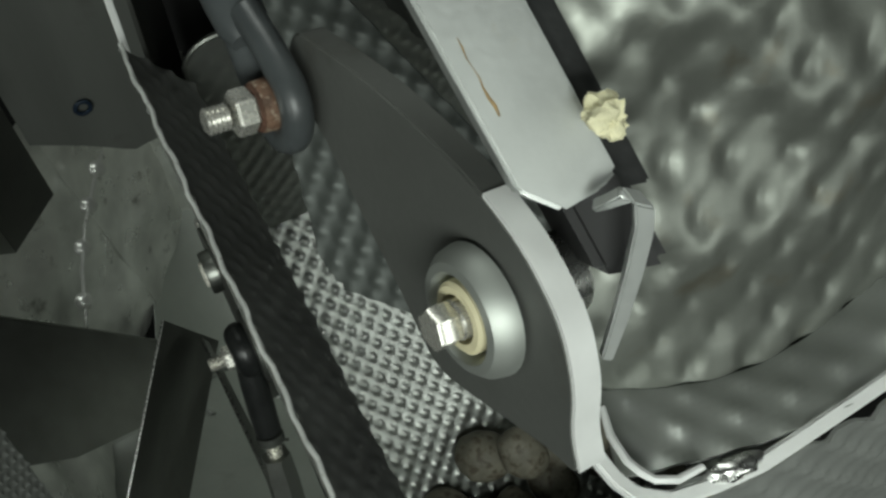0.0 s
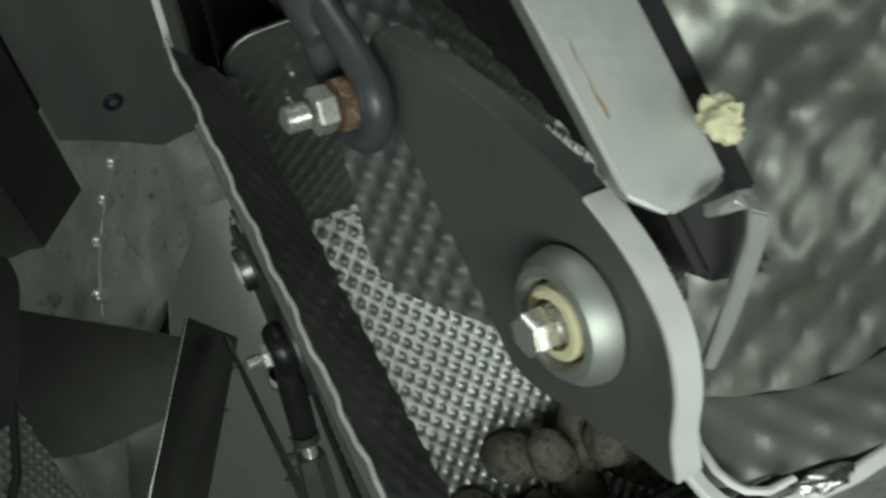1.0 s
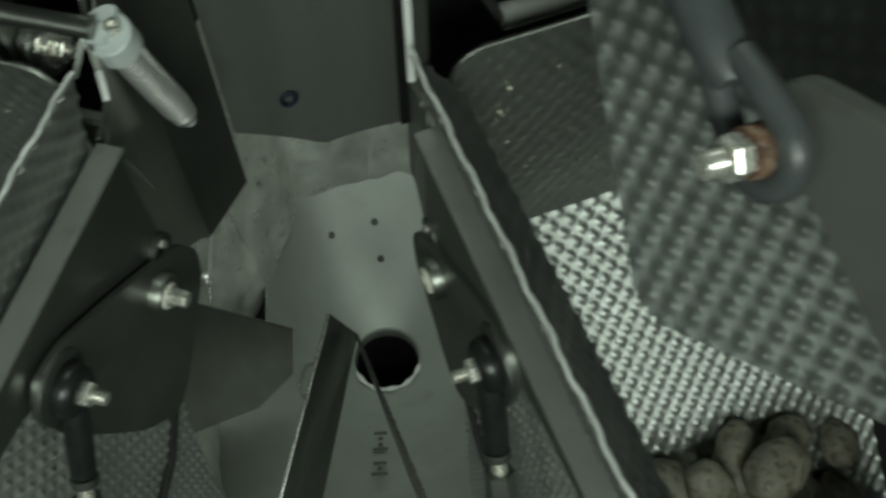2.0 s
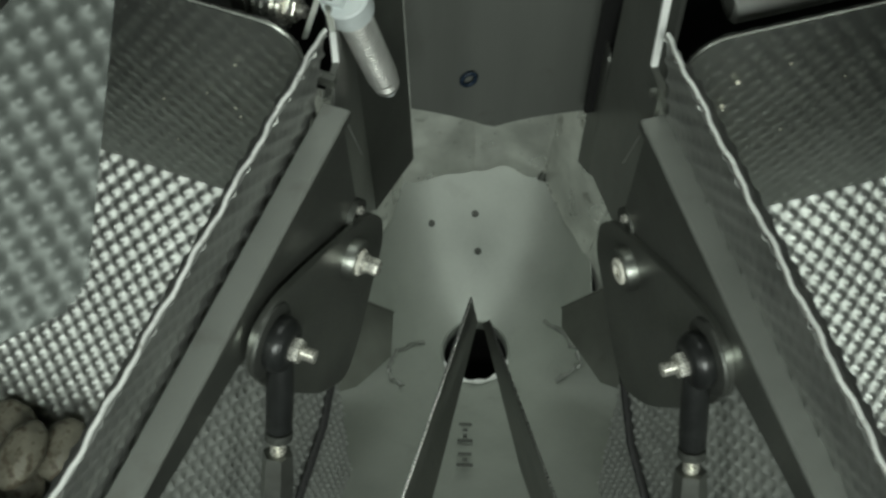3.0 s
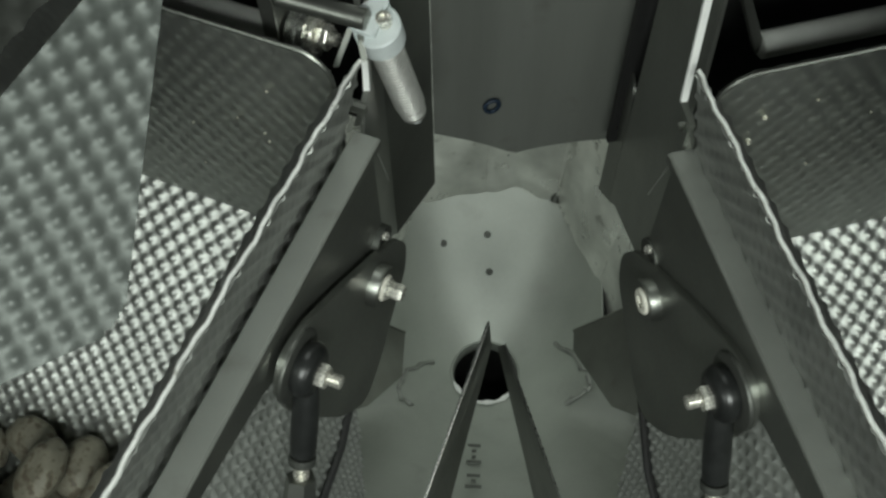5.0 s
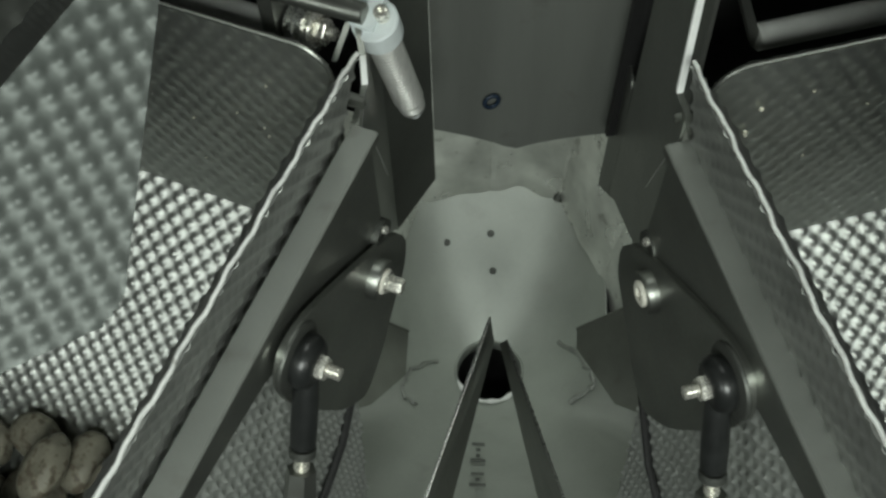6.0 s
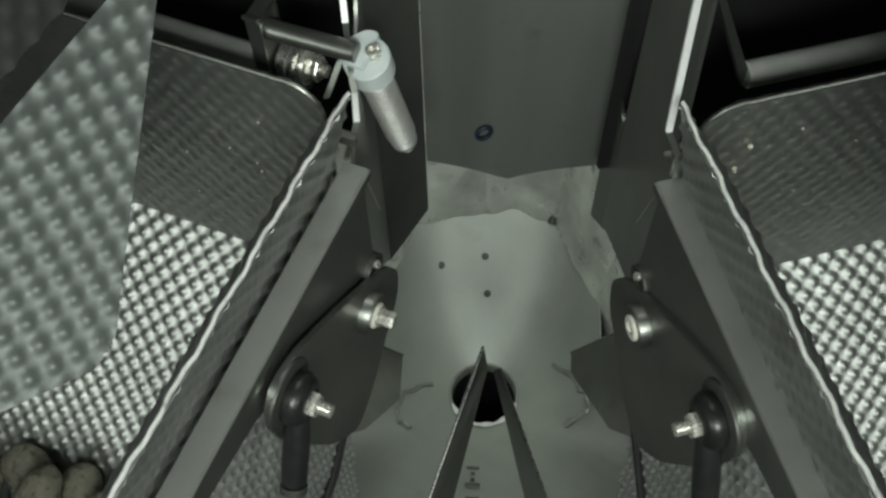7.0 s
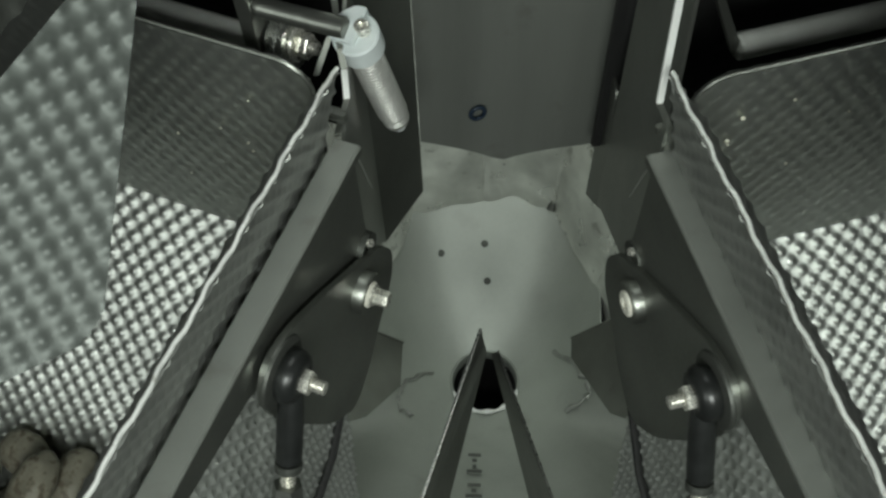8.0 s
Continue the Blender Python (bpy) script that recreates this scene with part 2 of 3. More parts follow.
class Head:
    """Plan of one weighing head: v across it from the gap, r outwards from the far end of its rim, z up."""

    def __init__(self, side, x, y, angle, rim, flange):
        a = radians(angle)
        self.side = side
        self.rim, self.flange = rim, flange
        self.o = Vector((x, y, 0))
        self.v = Vector((side * math.cos(a), math.sin(a), 0))
        self.i = Vector((-side * math.sin(a), math.cos(a), 0))

    def __call__(self, v, r, z):
        return self.o + self.v * v - self.i * r + Vector((0, 0, z))


RIGHT = Head(1, 0.118, 0.745, 17.0, 1.094, 0.002)
LEFT = Head(-1, -0.121, 0.752, 19.2, 1.086, -0.006)
HEADS = (LEFT, RIGHT)

# ---------------------------------------------------------------- hall


def slab(name, centre, size, mat, label, category):
    bm = box(centre, (1, 0, 0), (0, 1, 0), (0, 0, 1), *size, bevel=0)
    ob = mesh_object(name, bm, mat, False)
    return tagged(ob, label, category, kind="structure")


slab("floor", (0, 1, -2.45), (7, 7, 0.1), M_HALL, "dark grey painted hall floor below the machine", "floor")
slab("ceiling", (0, 1, 3.25), (7, 7, 0.1), M_HALL, "dark grey hall ceiling above the machine", "ceiling")
slab("wall_north", (0, 4.45, 0.4), (7, 0.1, 5.6), M_HALL, "dark grey hall wall", "wall")
slab("wall_south", (0, -2.45, 0.4), (7, 0.1, 5.6), M_HALL, "dark grey hall wall", "wall")
slab("wall_east", (3.45, 1, 0.4), (0.1, 6.8, 5.6), M_HALL, "dark grey hall wall", "wall")
slab("wall_west", (-3.45, 1, 0.4), (0.1, 6.8, 5.6), M_HALL, "dark grey hall wall", "wall")

# ---------------------------------------------------------------- weighing hoppers
WIDE = 0.47


def hopper(h):
    t = thing("weigh_hopper", h(0.2, 0.15, 0.45), "weigh hopper of dimpled stainless steel with a sloping floor", "hopper", "weigh hoppers round the funnel")
    z = lambda r: 0.726 - 0.863 * r
    part("floor_plate", dimpled([h(0.03, -0.036, z(-0.036)), h(WIDE, -0.036, z(-0.036)), h(WIDE, 0.33, z(0.33)), h(0.03, 0.33, z(0.33))], flip=h.side > 0, amp=0.0018, sharp=2.8, step=0.0027), M_FLOOR, t, "bright dimpled sloping floor")

    def corner(u, v):
        x, y = u * (WIDE - 0.036), (1 - v) * 0.30
        r = 0.034
        return x < r and y < r and (x - r) ** 2 + (y - r) ** 2 > r * r
    part("end_wall", dimpled([h(0.040, -0.029, 0.748), h(WIDE, -0.029, 0.748), h(WIDE, -0.029, 1.046), h(0.040, -0.029, 1.046)], amp=0.0010, step=0.0028, flip=h.side < 0, cut=corner), M_DIMPLE, t, "dark dimpled end wall with a rounded corner")
    hem = [h(0.040, -0.0275, 0.86), h(0.040, -0.0275, 1.016)] + [h(0.070 - 0.03 * math.cos(k * 0.26), -0.0275, 1.016 + 0.03 * math.sin(k * 0.26)) for k in range(1, 7)] + [h(0.30, -0.0275, 1.0465), h(WIDE, -0.0275, 1.0465)]
    part("end_hem", sweep(hem, 0.0022, 8), M_SHEET, of(t, "end_wall"), "thin sheared top edge")
    in_v = 0.042 if h.side > 0 else 0.034
    part("lip", dimpled([h(0.001, -0.004, h.rim - 0.002), h(0.001, 0.42, h.rim - 0.002), h(in_v, 0.42, 1.028), h(in_v, -0.004, 1.028)], amp=0.0014, th=0.0018, flip=h.side < 0, step=0.0026, sharp=3.2), M_LIP, t, "slanted dimpled side lip with a raw wavy edge")
    rim = [h(0.0002 + 0.0009 * math.sin(k * 0.63 + h.side) + 0.0005 * math.sin(k * 1.7), -0.004 + 0.0056 * k, h.rim + 0.001) for k in range(76)]
    part("rim_edge", sweep(rim, 0.0017, 8), M_RIM, of(t, "lip"), "raw bright sheared rim edge")
    part("side_wall", dimpled([h(0.0285, 0.0, 0.985), h(0.0285, 0.42, 0.985), h(0.03, 0.36, 0.25), h(0.03, 0.085, 0.25)], amp=0.0034, th=0.002, flip=h.side > 0, step=0.0028, sharp=5.0), M_WALL, t, "dimpled side wall")
    part("collar_strip", dimpled([h(-0.0005, -0.003, h.rim - 0.002), h(-0.0005, 0.42, h.rim - 0.002), h(0.0255, 0.42, 0.975), h(0.0255, -0.003, 0.975)], amp=0.0015, th=0.0015, flip=h.side > 0, step=0.0024, sharp=3.4), M_LIP, t, "dark upper strip of the side wall")
    # the dark gap between the side panels, put in as a black bar
    part("seam_bar", sweep([h(0.026, 0.05, 0.60), h(0.024, 0.11, 0.53), h(0.022, 0.19, 0.50)], 0.005, 8), M_BLACK, t, "black bar drawn for the dark gap at the seam")
    part("gate", dimpled([h(0.032, 0.335, 0.42), h(WIDE, 0.335, 0.42), h(WIDE, 0.40, 0.70), h(0.032, 0.40, 0.70)], amp=0.0012, flip=h.side < 0), M_DIMPLE, t, "closed dimpled discharge gate")
    return t


for head in HEADS:
    hopper(head)


def potato(place, size, seed):
    rnd = random.Random(seed)
    bm = bmesh.new()
    bmesh.ops.create_icosphere(bm, subdivisions=4, radius=1)
    s = Vector((1.0 + rnd.uniform(0, 0.35), 0.85 + rnd.uniform(-0.1, 0.1), 0.66 + rnd.uniform(-0.08, 0.08)))
    q = Euler((rnd.uniform(-0.5, 0.5), rnd.uniform(-0.5, 0.5), rnd.uniform(0, 6.3))).to_matrix()
    off = Vector((seed * 3.1, seed * 1.7, 0))
    for v in bm.verts:
        p = v.co.copy()
        k = 1 + 0.13 * noise.noise(p * 1.1 + off) + 0.05 * noise.noise(p * 2.6 + off) + 0.012 * noise.noise(p * 9 + off)
        v.co = q @ Vector((p.x * s.x, p.y * s.y, p.z * s.z)) * k * size
    ob = mesh_object("potato", bm, M_POTATO)
    ob.location = place
    return tagged(ob, "earthy brown unpeeled potato lying on dimpled steel", "potato", "potatoes in the hoppers")


def heap(h, seed):
    spots = [(0.192, 0.236, 0.0), (0.281, 0.243, 0.0), (0.350, 0.238, 0.0), (0.258, 0.290, 0.0), (0.335, 0.292, 0.0), (0.410, 0.262, 0.0), (0.135, 0.270, 0.0), (0.200, 0.306, 0.0),
             (0.085, 0.295, 0.0), (0.395, 0.318, 0.0), (0.300, 0.272, 0.062), (0.225, 0.262, 0.060), (0.160, 0.318, 0.045)]
    for k, (v, r, up) in enumerate(spots):
        size = 0.028 + 0.0035 * ((k * 7 + seed) % 3)
        potato(h(v, r, 0.726 - 0.863 * r + size * 1.05 + up), size, k + seed)


heap(RIGHT, 1)
heap(LEFT, 31)

# ---------------------------------------------------------------- frame bars, side plates and links


def support(h):
    t = thing("support_arm", h(-0.005, 0.2, 0.80), "matt steel support arm with a flat top flange beside a hopper", "machine frame", "support arms")
    f = h.flange
    bm = plate([h(f, -0.010, 0.991), h(f + 0.0225, -0.010, 0.991), h(f + 0.0225, 0.42, 0.991), h(f, 0.42, 0.991)], 0.004, 0.0012, Vector((0, 0, 1)))
    part("flange", bm, M_BLAST, t, "grey steel flange")
    loop = [(-0.010, 0.80), (-0.010, 0.9870), (0.42, 0.9870), (0.42, 0.960), (0.20, 0.925), (0.134, 0.895), (0.05, 0.85)]
    part("flange_lip", plate([h(f - 0.0005, -0.010, 0.9885), h(f - 0.0005, 0.42, 0.9885), h(f - 0.0005, 0.42, 0.980), h(f - 0.0005, -0.010, 0.980)], 0.002, 0, -h.v), M_SHEET, of(t, "flange"))
    part("web", plate([h(f + 0.008, r, z) for r, z in loop], 0.003, 0, -h.v), M_SHEET, t, "dark grey steel web plate")
    sx = h.side
    if sx > 0:
        a, b, c, za, zm, zb, zc, zp = (0.1280, 0.758), (0.1205, 0.925), (0.116, 0.975), 0.80, 0.70, 0.662, 0.612, 0.855
    else:
        a, b, c, za, zm, zb, zc, zp = (-0.1255, 0.762), (-0.1275, 0.900), (-0.087, 0.979), 0.80, 0.66, 0.612, 0.606, 1.5
    if sx > 0:
        near = [(0.790, 1.5), (0.778, 1.16), (0.762, 1.05), (0.760, 0.985)]
    else:
        near = [(0.897, 1.5), (0.893, 1.10), (0.880, 1.06), (0.868, 1.045), (0.828, 1.03), (0.816, 1.02), (0.804, 0.997), (0.785, 0.990), (0.764, 0.985)]
    part("inner_plate", plate([(a[0], a[1], za), (b[0], b[1] - 0.03, zm), (b[0], b[1], zb), (b[0], b[1], 1.5)] + [(b[0] + (a[0] - b[0]) * (b[1] - y) / (b[1] - a[1]), y, z) for y, z in near], 0.003, 0, -h.v), M_SHEET, t, "dark grey inner side plate")
    post = rounded([(0, 0), (1, 0), (1, 1), (0, 1)], [0, 0, 0.3, 0.3] if sx > 0 else 0)
    part("inner_post", plate([(b[0] + (c[0] - b[0]) * u, b[1] + 0.001 + (c[1] - b[1]) * u, zb + (zc - zb) * u + (zp - zb - (zc - zb) * u) * w) for u, w in post], 0.003, 0, -h.v), M_SHEET, t, "folded inner post with a rounded top")
    part("crease", sweep([h(f + 0.0045, -0.011, 0.97), h(f + 0.0065, -0.030, 0.90)], 0.0005, 6), M_BLAST, t, "thin weld line")
    return t


for head in HEADS:
    support(head)


def eye_rod(t, h, v, r, z, foot):
    """Ring end on a shank, screwed into a hexagonal coupling."""
    c = h(v, r, z)
    ring = []
    for k in range(25):
        a = k * math.tau / 24
        ring.append(c + h.i * math.cos(a) * 0.0128 + Vector((0, 0, 1)) * math.sin(a) * 0.0128)
    part("rod_eye", sweep(ring, 0.0106, 14), M_RUBBER, t, "black rubber ring end")
    f = Vector(foot)
    d = (f - c).normalized()
    part("shank", sweep([c + d * 0.014, c + d * 0.03, c + d * 0.055, c + d * 0.080, c + d * 0.082], [0.0098, 0.0108, 0.0112, 0.0108, 0.009], 18), M_RUBBER, t, "black rubber shank")
    part("collar", rod(c + d * 0.083, c + d * 0.091, 0.0115), M_DARK, t)
    part("thread", threaded(c + d * 0.088, c + d * 0.108, 0.0068), M_ZINC, of(t, "shank"), "bright thread")
    part("coupling", hexagon(c + d * 0.105, c + d * 0.30, 0.0142), M_SHEET, t, "grey hexagonal coupling")


def link(h, has_bolt, p, q):
    """p and q: how far the plate and the rod eye stand off the gap."""
    t = thing("gate_link", h(-0.012, 0.1, 0.66), "dark steel gate link plate with bush and black rod", "machine link", "gate links")
    loop = rounded([(0.196, 0.925), (0.176, 0.950), (0.142, 0.943), (0.088, 0.907), (0.034, 0.866), (-0.016, 0.828), (-0.038, 0.785), (-0.030, 0.745), (0.003, 0.716), (0.045, 0.672), (0.085, 0.650), (0.128, 0.708), (0.165, 0.80), (0.192, 0.88)],
                   [0.02, 0.02, 0.03, 0.03, 0.03, 0.02, 0.015, 0.015, 0.02, 0.02, 0.03, 0.03, 0.05, 0.03])
    part("link_plate", plate([h(p, r, z) for r, z in loop], 0.006, 0.0008, -h.v), M_SHEET, t, "dark grey link plate")
    n = -h.v
    b = h(p + 0.002, 0.034, 0.823)
    part("boss", lathe(b, n, [(0.013, 0), (0.021, 0), (0.021, 0.010), (0.0195, 0.0125), (0.0135, 0.0125), (0.013, 0.011)], 28, closed=True), M_SHEET, t, "raised steel boss ring")
    part("bush", lathe(b, n, [(0.006, 0), (0.0128, 0), (0.0128, 0.014), (0.011, 0.0155), (0.006, 0.0155)], 24, closed=True), M_NYLON, of(t, "boss"), "pale plastic bush")
    if has_bolt:
        part("bolt_head", hexagon(b + n * 0.014, b + n * 0.031, 0.0085), M_ZINC, t, "bright bolt head")
        part("washer", rod(b + n * 0.0145, b + n * 0.018, 0.0105), M_ZINC, t)
    else:
        part("pin", rod(b, b + n * 0.013, 0.0062), M_ZINC, t)
    e = h(q, 0.165, 0.914)
    part("pivot_disc", lathe(e, n, [(0, -0.013), (0.029, -0.013), (0.0315, -0.0115), (0.032, -0.0095), (0.0312, -0.0075), (0.029, -0.0064), (0, -0.006)], 36), M_DARK, t, "round dark steel pivot disc")
    part("spacer", rod(e + n * -0.006, e + n * 0.002, 0.009), M_RUST, t, "rusty spacer")
    eye_rod(t, h, q, 0.165, 0.914, h(q - 0.010, 0.223, 0.830))
    m = h(q - 0.006, 0.165, 0.912)
    part("nut", hexagon(m, m + n * 0.011, 0.0105), M_ZINC, t, "bright zinc nut")
    part("stud", threaded(m + n * 0.009, m + n * 0.023, 0.0058), M_ZINC, of(t, "nut"))
    g = h(p + 0.016, 0.000, 0.842)
    part("stub", lathe(g, n, [(0.010, -0.012), (0.017, -0.012), (0.017, 0.012), (0.010, 0.012)], 20, closed=True), M_DARK, t, "dark clamp stub")
    part("stub_screw", rod(g + n * 0.012 + Vector((0, 0, 0.012)), g + n * 0.016 + Vector((0, 0, 0.014)), 0.004), M_ZINC, t)
    return t


link(LEFT, True, -0.008, -0.017)
link(RIGHT, False, 0.004, -0.006)

# ---------------------------------------------------------------- bracket strips, shafts and spring


def bracket(h):
    t = thing("bracket", h(0.0, -0.02, 1.0), "thin bent steel bracket strip with a bright cut edge", "bracket", "hopper brackets")
    if h.side > 0:
        runs = (("strip", [(0.116, 0.790, 1.30), (0.116, 0.775, 1.160), (0.117, 0.759, 1.050)], M_EDGE, "cut steel edge painted bright for its glare"),
                ("foot", [(0.117, 0.759, 1.050), (0.127, 0.755, 1.030), (0.137, 0.760, 0.993)], M_SHEET, ""))
    else:
        runs = (("strip", [(-0.127, 0.814, 1.020), (-0.126, 0.802, 0.997)], M_EDGE, "cut steel edge painted bright for its glare"),
                ("upper_strip", [(-0.140, 0.890, 1.10), (-0.139, 0.878, 1.060), (-0.137, 0.866, 1.045)], M_EDGE, "cut steel edge painted bright for its glare"),
                ("web", [(-0.137, 0.866, 1.045), (-0.130, 0.826, 1.030), (-0.127, 0.814, 1.020)], M_SHEET, ""),
                ("foot", [(-0.126, 0.802, 0.997), (-0.128, 0.790, 0.994), (-0.132, 0.769, 0.990)], M_SHEET, ""),
                ("stay", [(-0.141, 0.845, 1.025), (-0.154, 0.826, 0.998)], M_SHEET, ""))
    for name, run, mat, lab in runs:
        part(name, ribbon(run, (1, 0.2, 0), 0.0052, 0.004), mat, t, lab, False)
    part("crossbar", box(h(0.026, -0.022, 1.005), h.v, h.i, (0, 0, 1), 0.030, 0.005, 0.008), M_SHEET, t)
    return t


for head in HEADS:
    bracket(head)


def shaft(h, v0, r0):
    z = 1.0
    t = thing("shaft", h(0.15, r0, z), "round steel shaft above the hopper end wall", "shaft", "hopper shafts")
    part("bar", rod(h(v0, r0, z), h(0.50, r0, z), 0.0150 if h.side < 0 else 0.0120), M_ROD, t, "polished round bar")
    if h.side > 0:
        part("end_strap", plate([h(0.046, -0.072, 1.130), h(0.051, -0.072, 1.130), h(0.118, -0.088, 0.992), h(0.111, -0.088, 0.986)], 0.012, 0.001, Vector((0, -1, 0.3))), M_SHEET, t, "slanting thin steel strap")
        return t
    part("end_plate", box(h(v0 - 0.004, r0 - 0.002, z + 0.025), h.v * 1.0 + Vector((0, 0, 0.02)), h.i, (0, 0, 1), 0.007, 0.03, 0.085, 0.003), M_SHEET, t)
    part("collar", rod(h(v0 + 0.10, r0, z), h(v0 + 0.106, r0, z), 0.0140), M_SHEET, t)
    return t


shaft(LEFT, 0.117, -0.073)
shaft(RIGHT, 0.110, -0.089)


def spring_unit():
    h = LEFT
    t = thing("spring_unit", (-0.09, 0.88, 0.85), "steel extension spring with a pale plastic cap", "spring")
    a, b = Vector((-0.1170, 0.841, 1.024)), Vector((-0.0960, 0.885, 0.858))
    d = (b - a).normalized()
    L = (b - a).length
    # close-wound wire as stacked rounds
    prof = [(0.006, 0.012)]
    turns = 26
    for k in range(turns):
        s = 0.012 + (L - 0.03) * k / turns
        w = (L - 0.03) / turns
        taper = 1 if k < turns - 3 else 0.9
        prof += [(0.0108 * taper, s), (0.0143 * taper, s + 0.25 * w), (0.0150 * taper, s + 0.5 * w), (0.0143 * taper, s + 0.75 * w)]
    prof += [(0.013, L - 0.016), (0.006, L - 0.014)]
    part("coil", lathe(a, d, prof, 22), M_SPRING, t, "close-wound bright coil")
    part("tip", rod(b - d * 0.016, b, 0.007), M_CAP, t, "pale plastic tip")
    part("cap", lathe(a, d, [(0, -0.012), (0.0185, -0.012), (0.0200, -0.0105), (0.0200, 0.011), (0.0185, 0.0125), (0.015, 0.0125)], 30), M_CAP, t, "pale plastic cap")
    side = h.v - d * d.dot(h.v)
    side.normalize()
    rear = d.cross(side).normalized()
    if rear.y < 0:
        rear = -rear
    tab = [a - d * 0.012 + side * x + rear * y for x, y in rounded([(-0.004, -0.012), (0.019, -0.012), (0.019, 0.010), (0.006, 0.022), (-0.004, 0.022)], [0.003, 0.006, 0.008, 0.006, 0.003])]
    part("cap_tab", plate([p - d * 0.007 for p in tab], 0.010, 0.0012, -d), M_CAP, of(t, "cap"), "raised pale plastic tab")
    c = a - d * 0.012 - side * 0.006 + rear * 0.004
    part("cap_pin", lathe(c, -d, [(0, 0), (0.0062, 0), (0.0062, 0.009), (0.0050, 0.0098), (0.0034, 0.0098), (0.0034, 0.006), (0, 0.006)], 20), M_ZINC, of(t, "cap"), "hollow bright pin end")
    p, q = h(0.030, -0.0755, 1.046), h(0.121, -0.0730, 1.046)
    part("pin", rod(q, p, 0.0088), M_SHEET, t, "steel pin")
    r = Vector((-0.176, 0.862, 0.998))
    n = (h.v * -1 + h.i * -0.08 + Vector((0, 0, 0.12))).normalized()
    part("roller", lathe(r, n, [(0, -0.016), (0.023, -0.016), (0.024, -0.014), (0.024, -0.006), (0.021, -0.004), (0.024, -0.002), (0.024, 0.002), (0, 0.002)], 32), M_BRIGHT, t, "steel roller")
    part("roller_washer", rod(r + n * 0.002, r + n * 0.006, 0.0165), M_ZINC, of(t, "roller"))
    part("roller_nut", hexagon(r + n * 0.006, r + n * 0.017, 0.0115), M_ZINC, of(t, "roller"), "bright nut")
    part("roller_stud", threaded(r + n * 0.016, r + n * 0.024, 0.006), M_ZINC, of(t, "roller"))
    return t


spring_unit()

# ---------------------------------------------------------------- inner chute plate


def chute():
    t = thing("chute_plate", (0.02, 1.0, 0.6), "bent matt steel chute plate with a blue ink ring", "chute plate")
    zt = 1.45
    bm = bmesh.new()
    n = 14
    cols = []
    for k in range(n + 1):
        u = k / n
        x = -0.087 + 0.202 * u
        f = abs(u - 0.48) / 0.52
        y = 1.036 - 0.048 * f ** 1.25
        zb = 0.597 + 0.102 * f
        cols.append([bm.verts.new((x, y + o, z)) for z, o in ((zb, 0), (zt, 0), (zt, 0.003), (zb, 0.003))])
    for p, q in zip(cols, cols[1:]):
        for k in range(4):
            bm.faces.new((p[k], p[(k + 1) % 4], q[(k + 1) % 4], q[k]))
    bm.faces.new(cols[0])
    bm.faces.new(cols[-1][::-1])
    part("sheet", bm, M_BLAST, t)
    c = Vector((-0.020, 1.020, 0.712))
    ring = [c + Vector((math.cos(k * math.tau / 20) * 0.0082, 0.003 * math.cos(k * math.tau / 20), math.sin(k * math.tau / 20) * 0.0100)) for k in range(21)]
    part("ink_ring", sweep(ring, 0.0028, 8), M_INK, of(t, "sheet"), "blue ink ring mark")
    return t


chute()

# ---------------------------------------------------------------- divider blades


def divider(side):
    t = thing("divider_blade", (side * 0.04, 0.75, 0.1), "thin upright steel divider blade over the funnel", "divider", "divider blades")
    if side < 0:
        a, b = Vector((-0.010, 0.902, 0.379)), Vector((-0.168, 0.434, 0.225))
        loop = [a, b, Vector((-0.140, 0.370, 0.10)), Vector((-0.059, 0.749, 0.02)), Vector((0.003, 1.060, -0.04))]
    else:
        a, b = Vector((0.018, 0.935, 0.235)), Vector((0.178, 0.445, 0.290))
        loop = [a, b, Vector((0.170, 0.560, -0.10)), Vector((0.085, 0.782, -0.05)), Vector((0.012, 0.975, 0.14))]
    part("blade", plate(loop, 0.003), M_SHEET, t)
    part("edge", sweep([a + Vector((0, 0, 0.001)), a.lerp(b, 0.5) + Vector((0, 0, 0.001)), b + Vector((0, 0, 0.001))], 0.0016, 6), M_BRIGHT, of(t, "blade"), "bright cut edge")
    return t


divider(-1)
divider(1)

# ---------------------------------------------------------------- collecting funnel
CX, CY = 0.012, 1.63


def squeeze(x, y, r):
    """The bowl is narrow behind its outlet and wide before it."""
    g = min(1, max(0, (r - 0.13) / 0.37))
    s = (y - CY) / max(r, 1e-6)
    k = min(1, max(0, (-0.1 - s) / 0.5))
    k = k * k * (3 - 2 * k)
    fx = (0.72 + 0.28 * k) * (1 + 0.7 * k * min(1, max(0, (r - 0.36) / 0.14)))
    c = (x - CX) / max(r, 1e-6)
    fx *= 1 + 0.16 * (2 * c * s) ** 2 if s > 0 else 1
    fy = 1.10 * (1 + 0.16 * (2 * c * s) ** 2) if s > 0 else 1 + 0.7 * k * min(1, max(0, (r - 0.36) / 0.14))
    return CX + (x - CX) * (1 + (fx - 1) * g), CY + (y - CY) * (1 + (fy - 1) * g)


def bowl_z(x, y):
    """Height of the bowl under a place."""
    r = math.hypot(x - CX, y - CY)
    for _ in range(14):
        u, v = x, y
        for _ in range(6):
            a, b = squeeze(u, v, math.hypot(u - CX, v - CY))
            u, v = u + x - a, v + y - b
        r = math.hypot(u - CX, v - CY)
    return -1.44 + (r - 0.21) * 0.857 if r < 0.35 else -1.32 + (r - 0.35) * 1.133


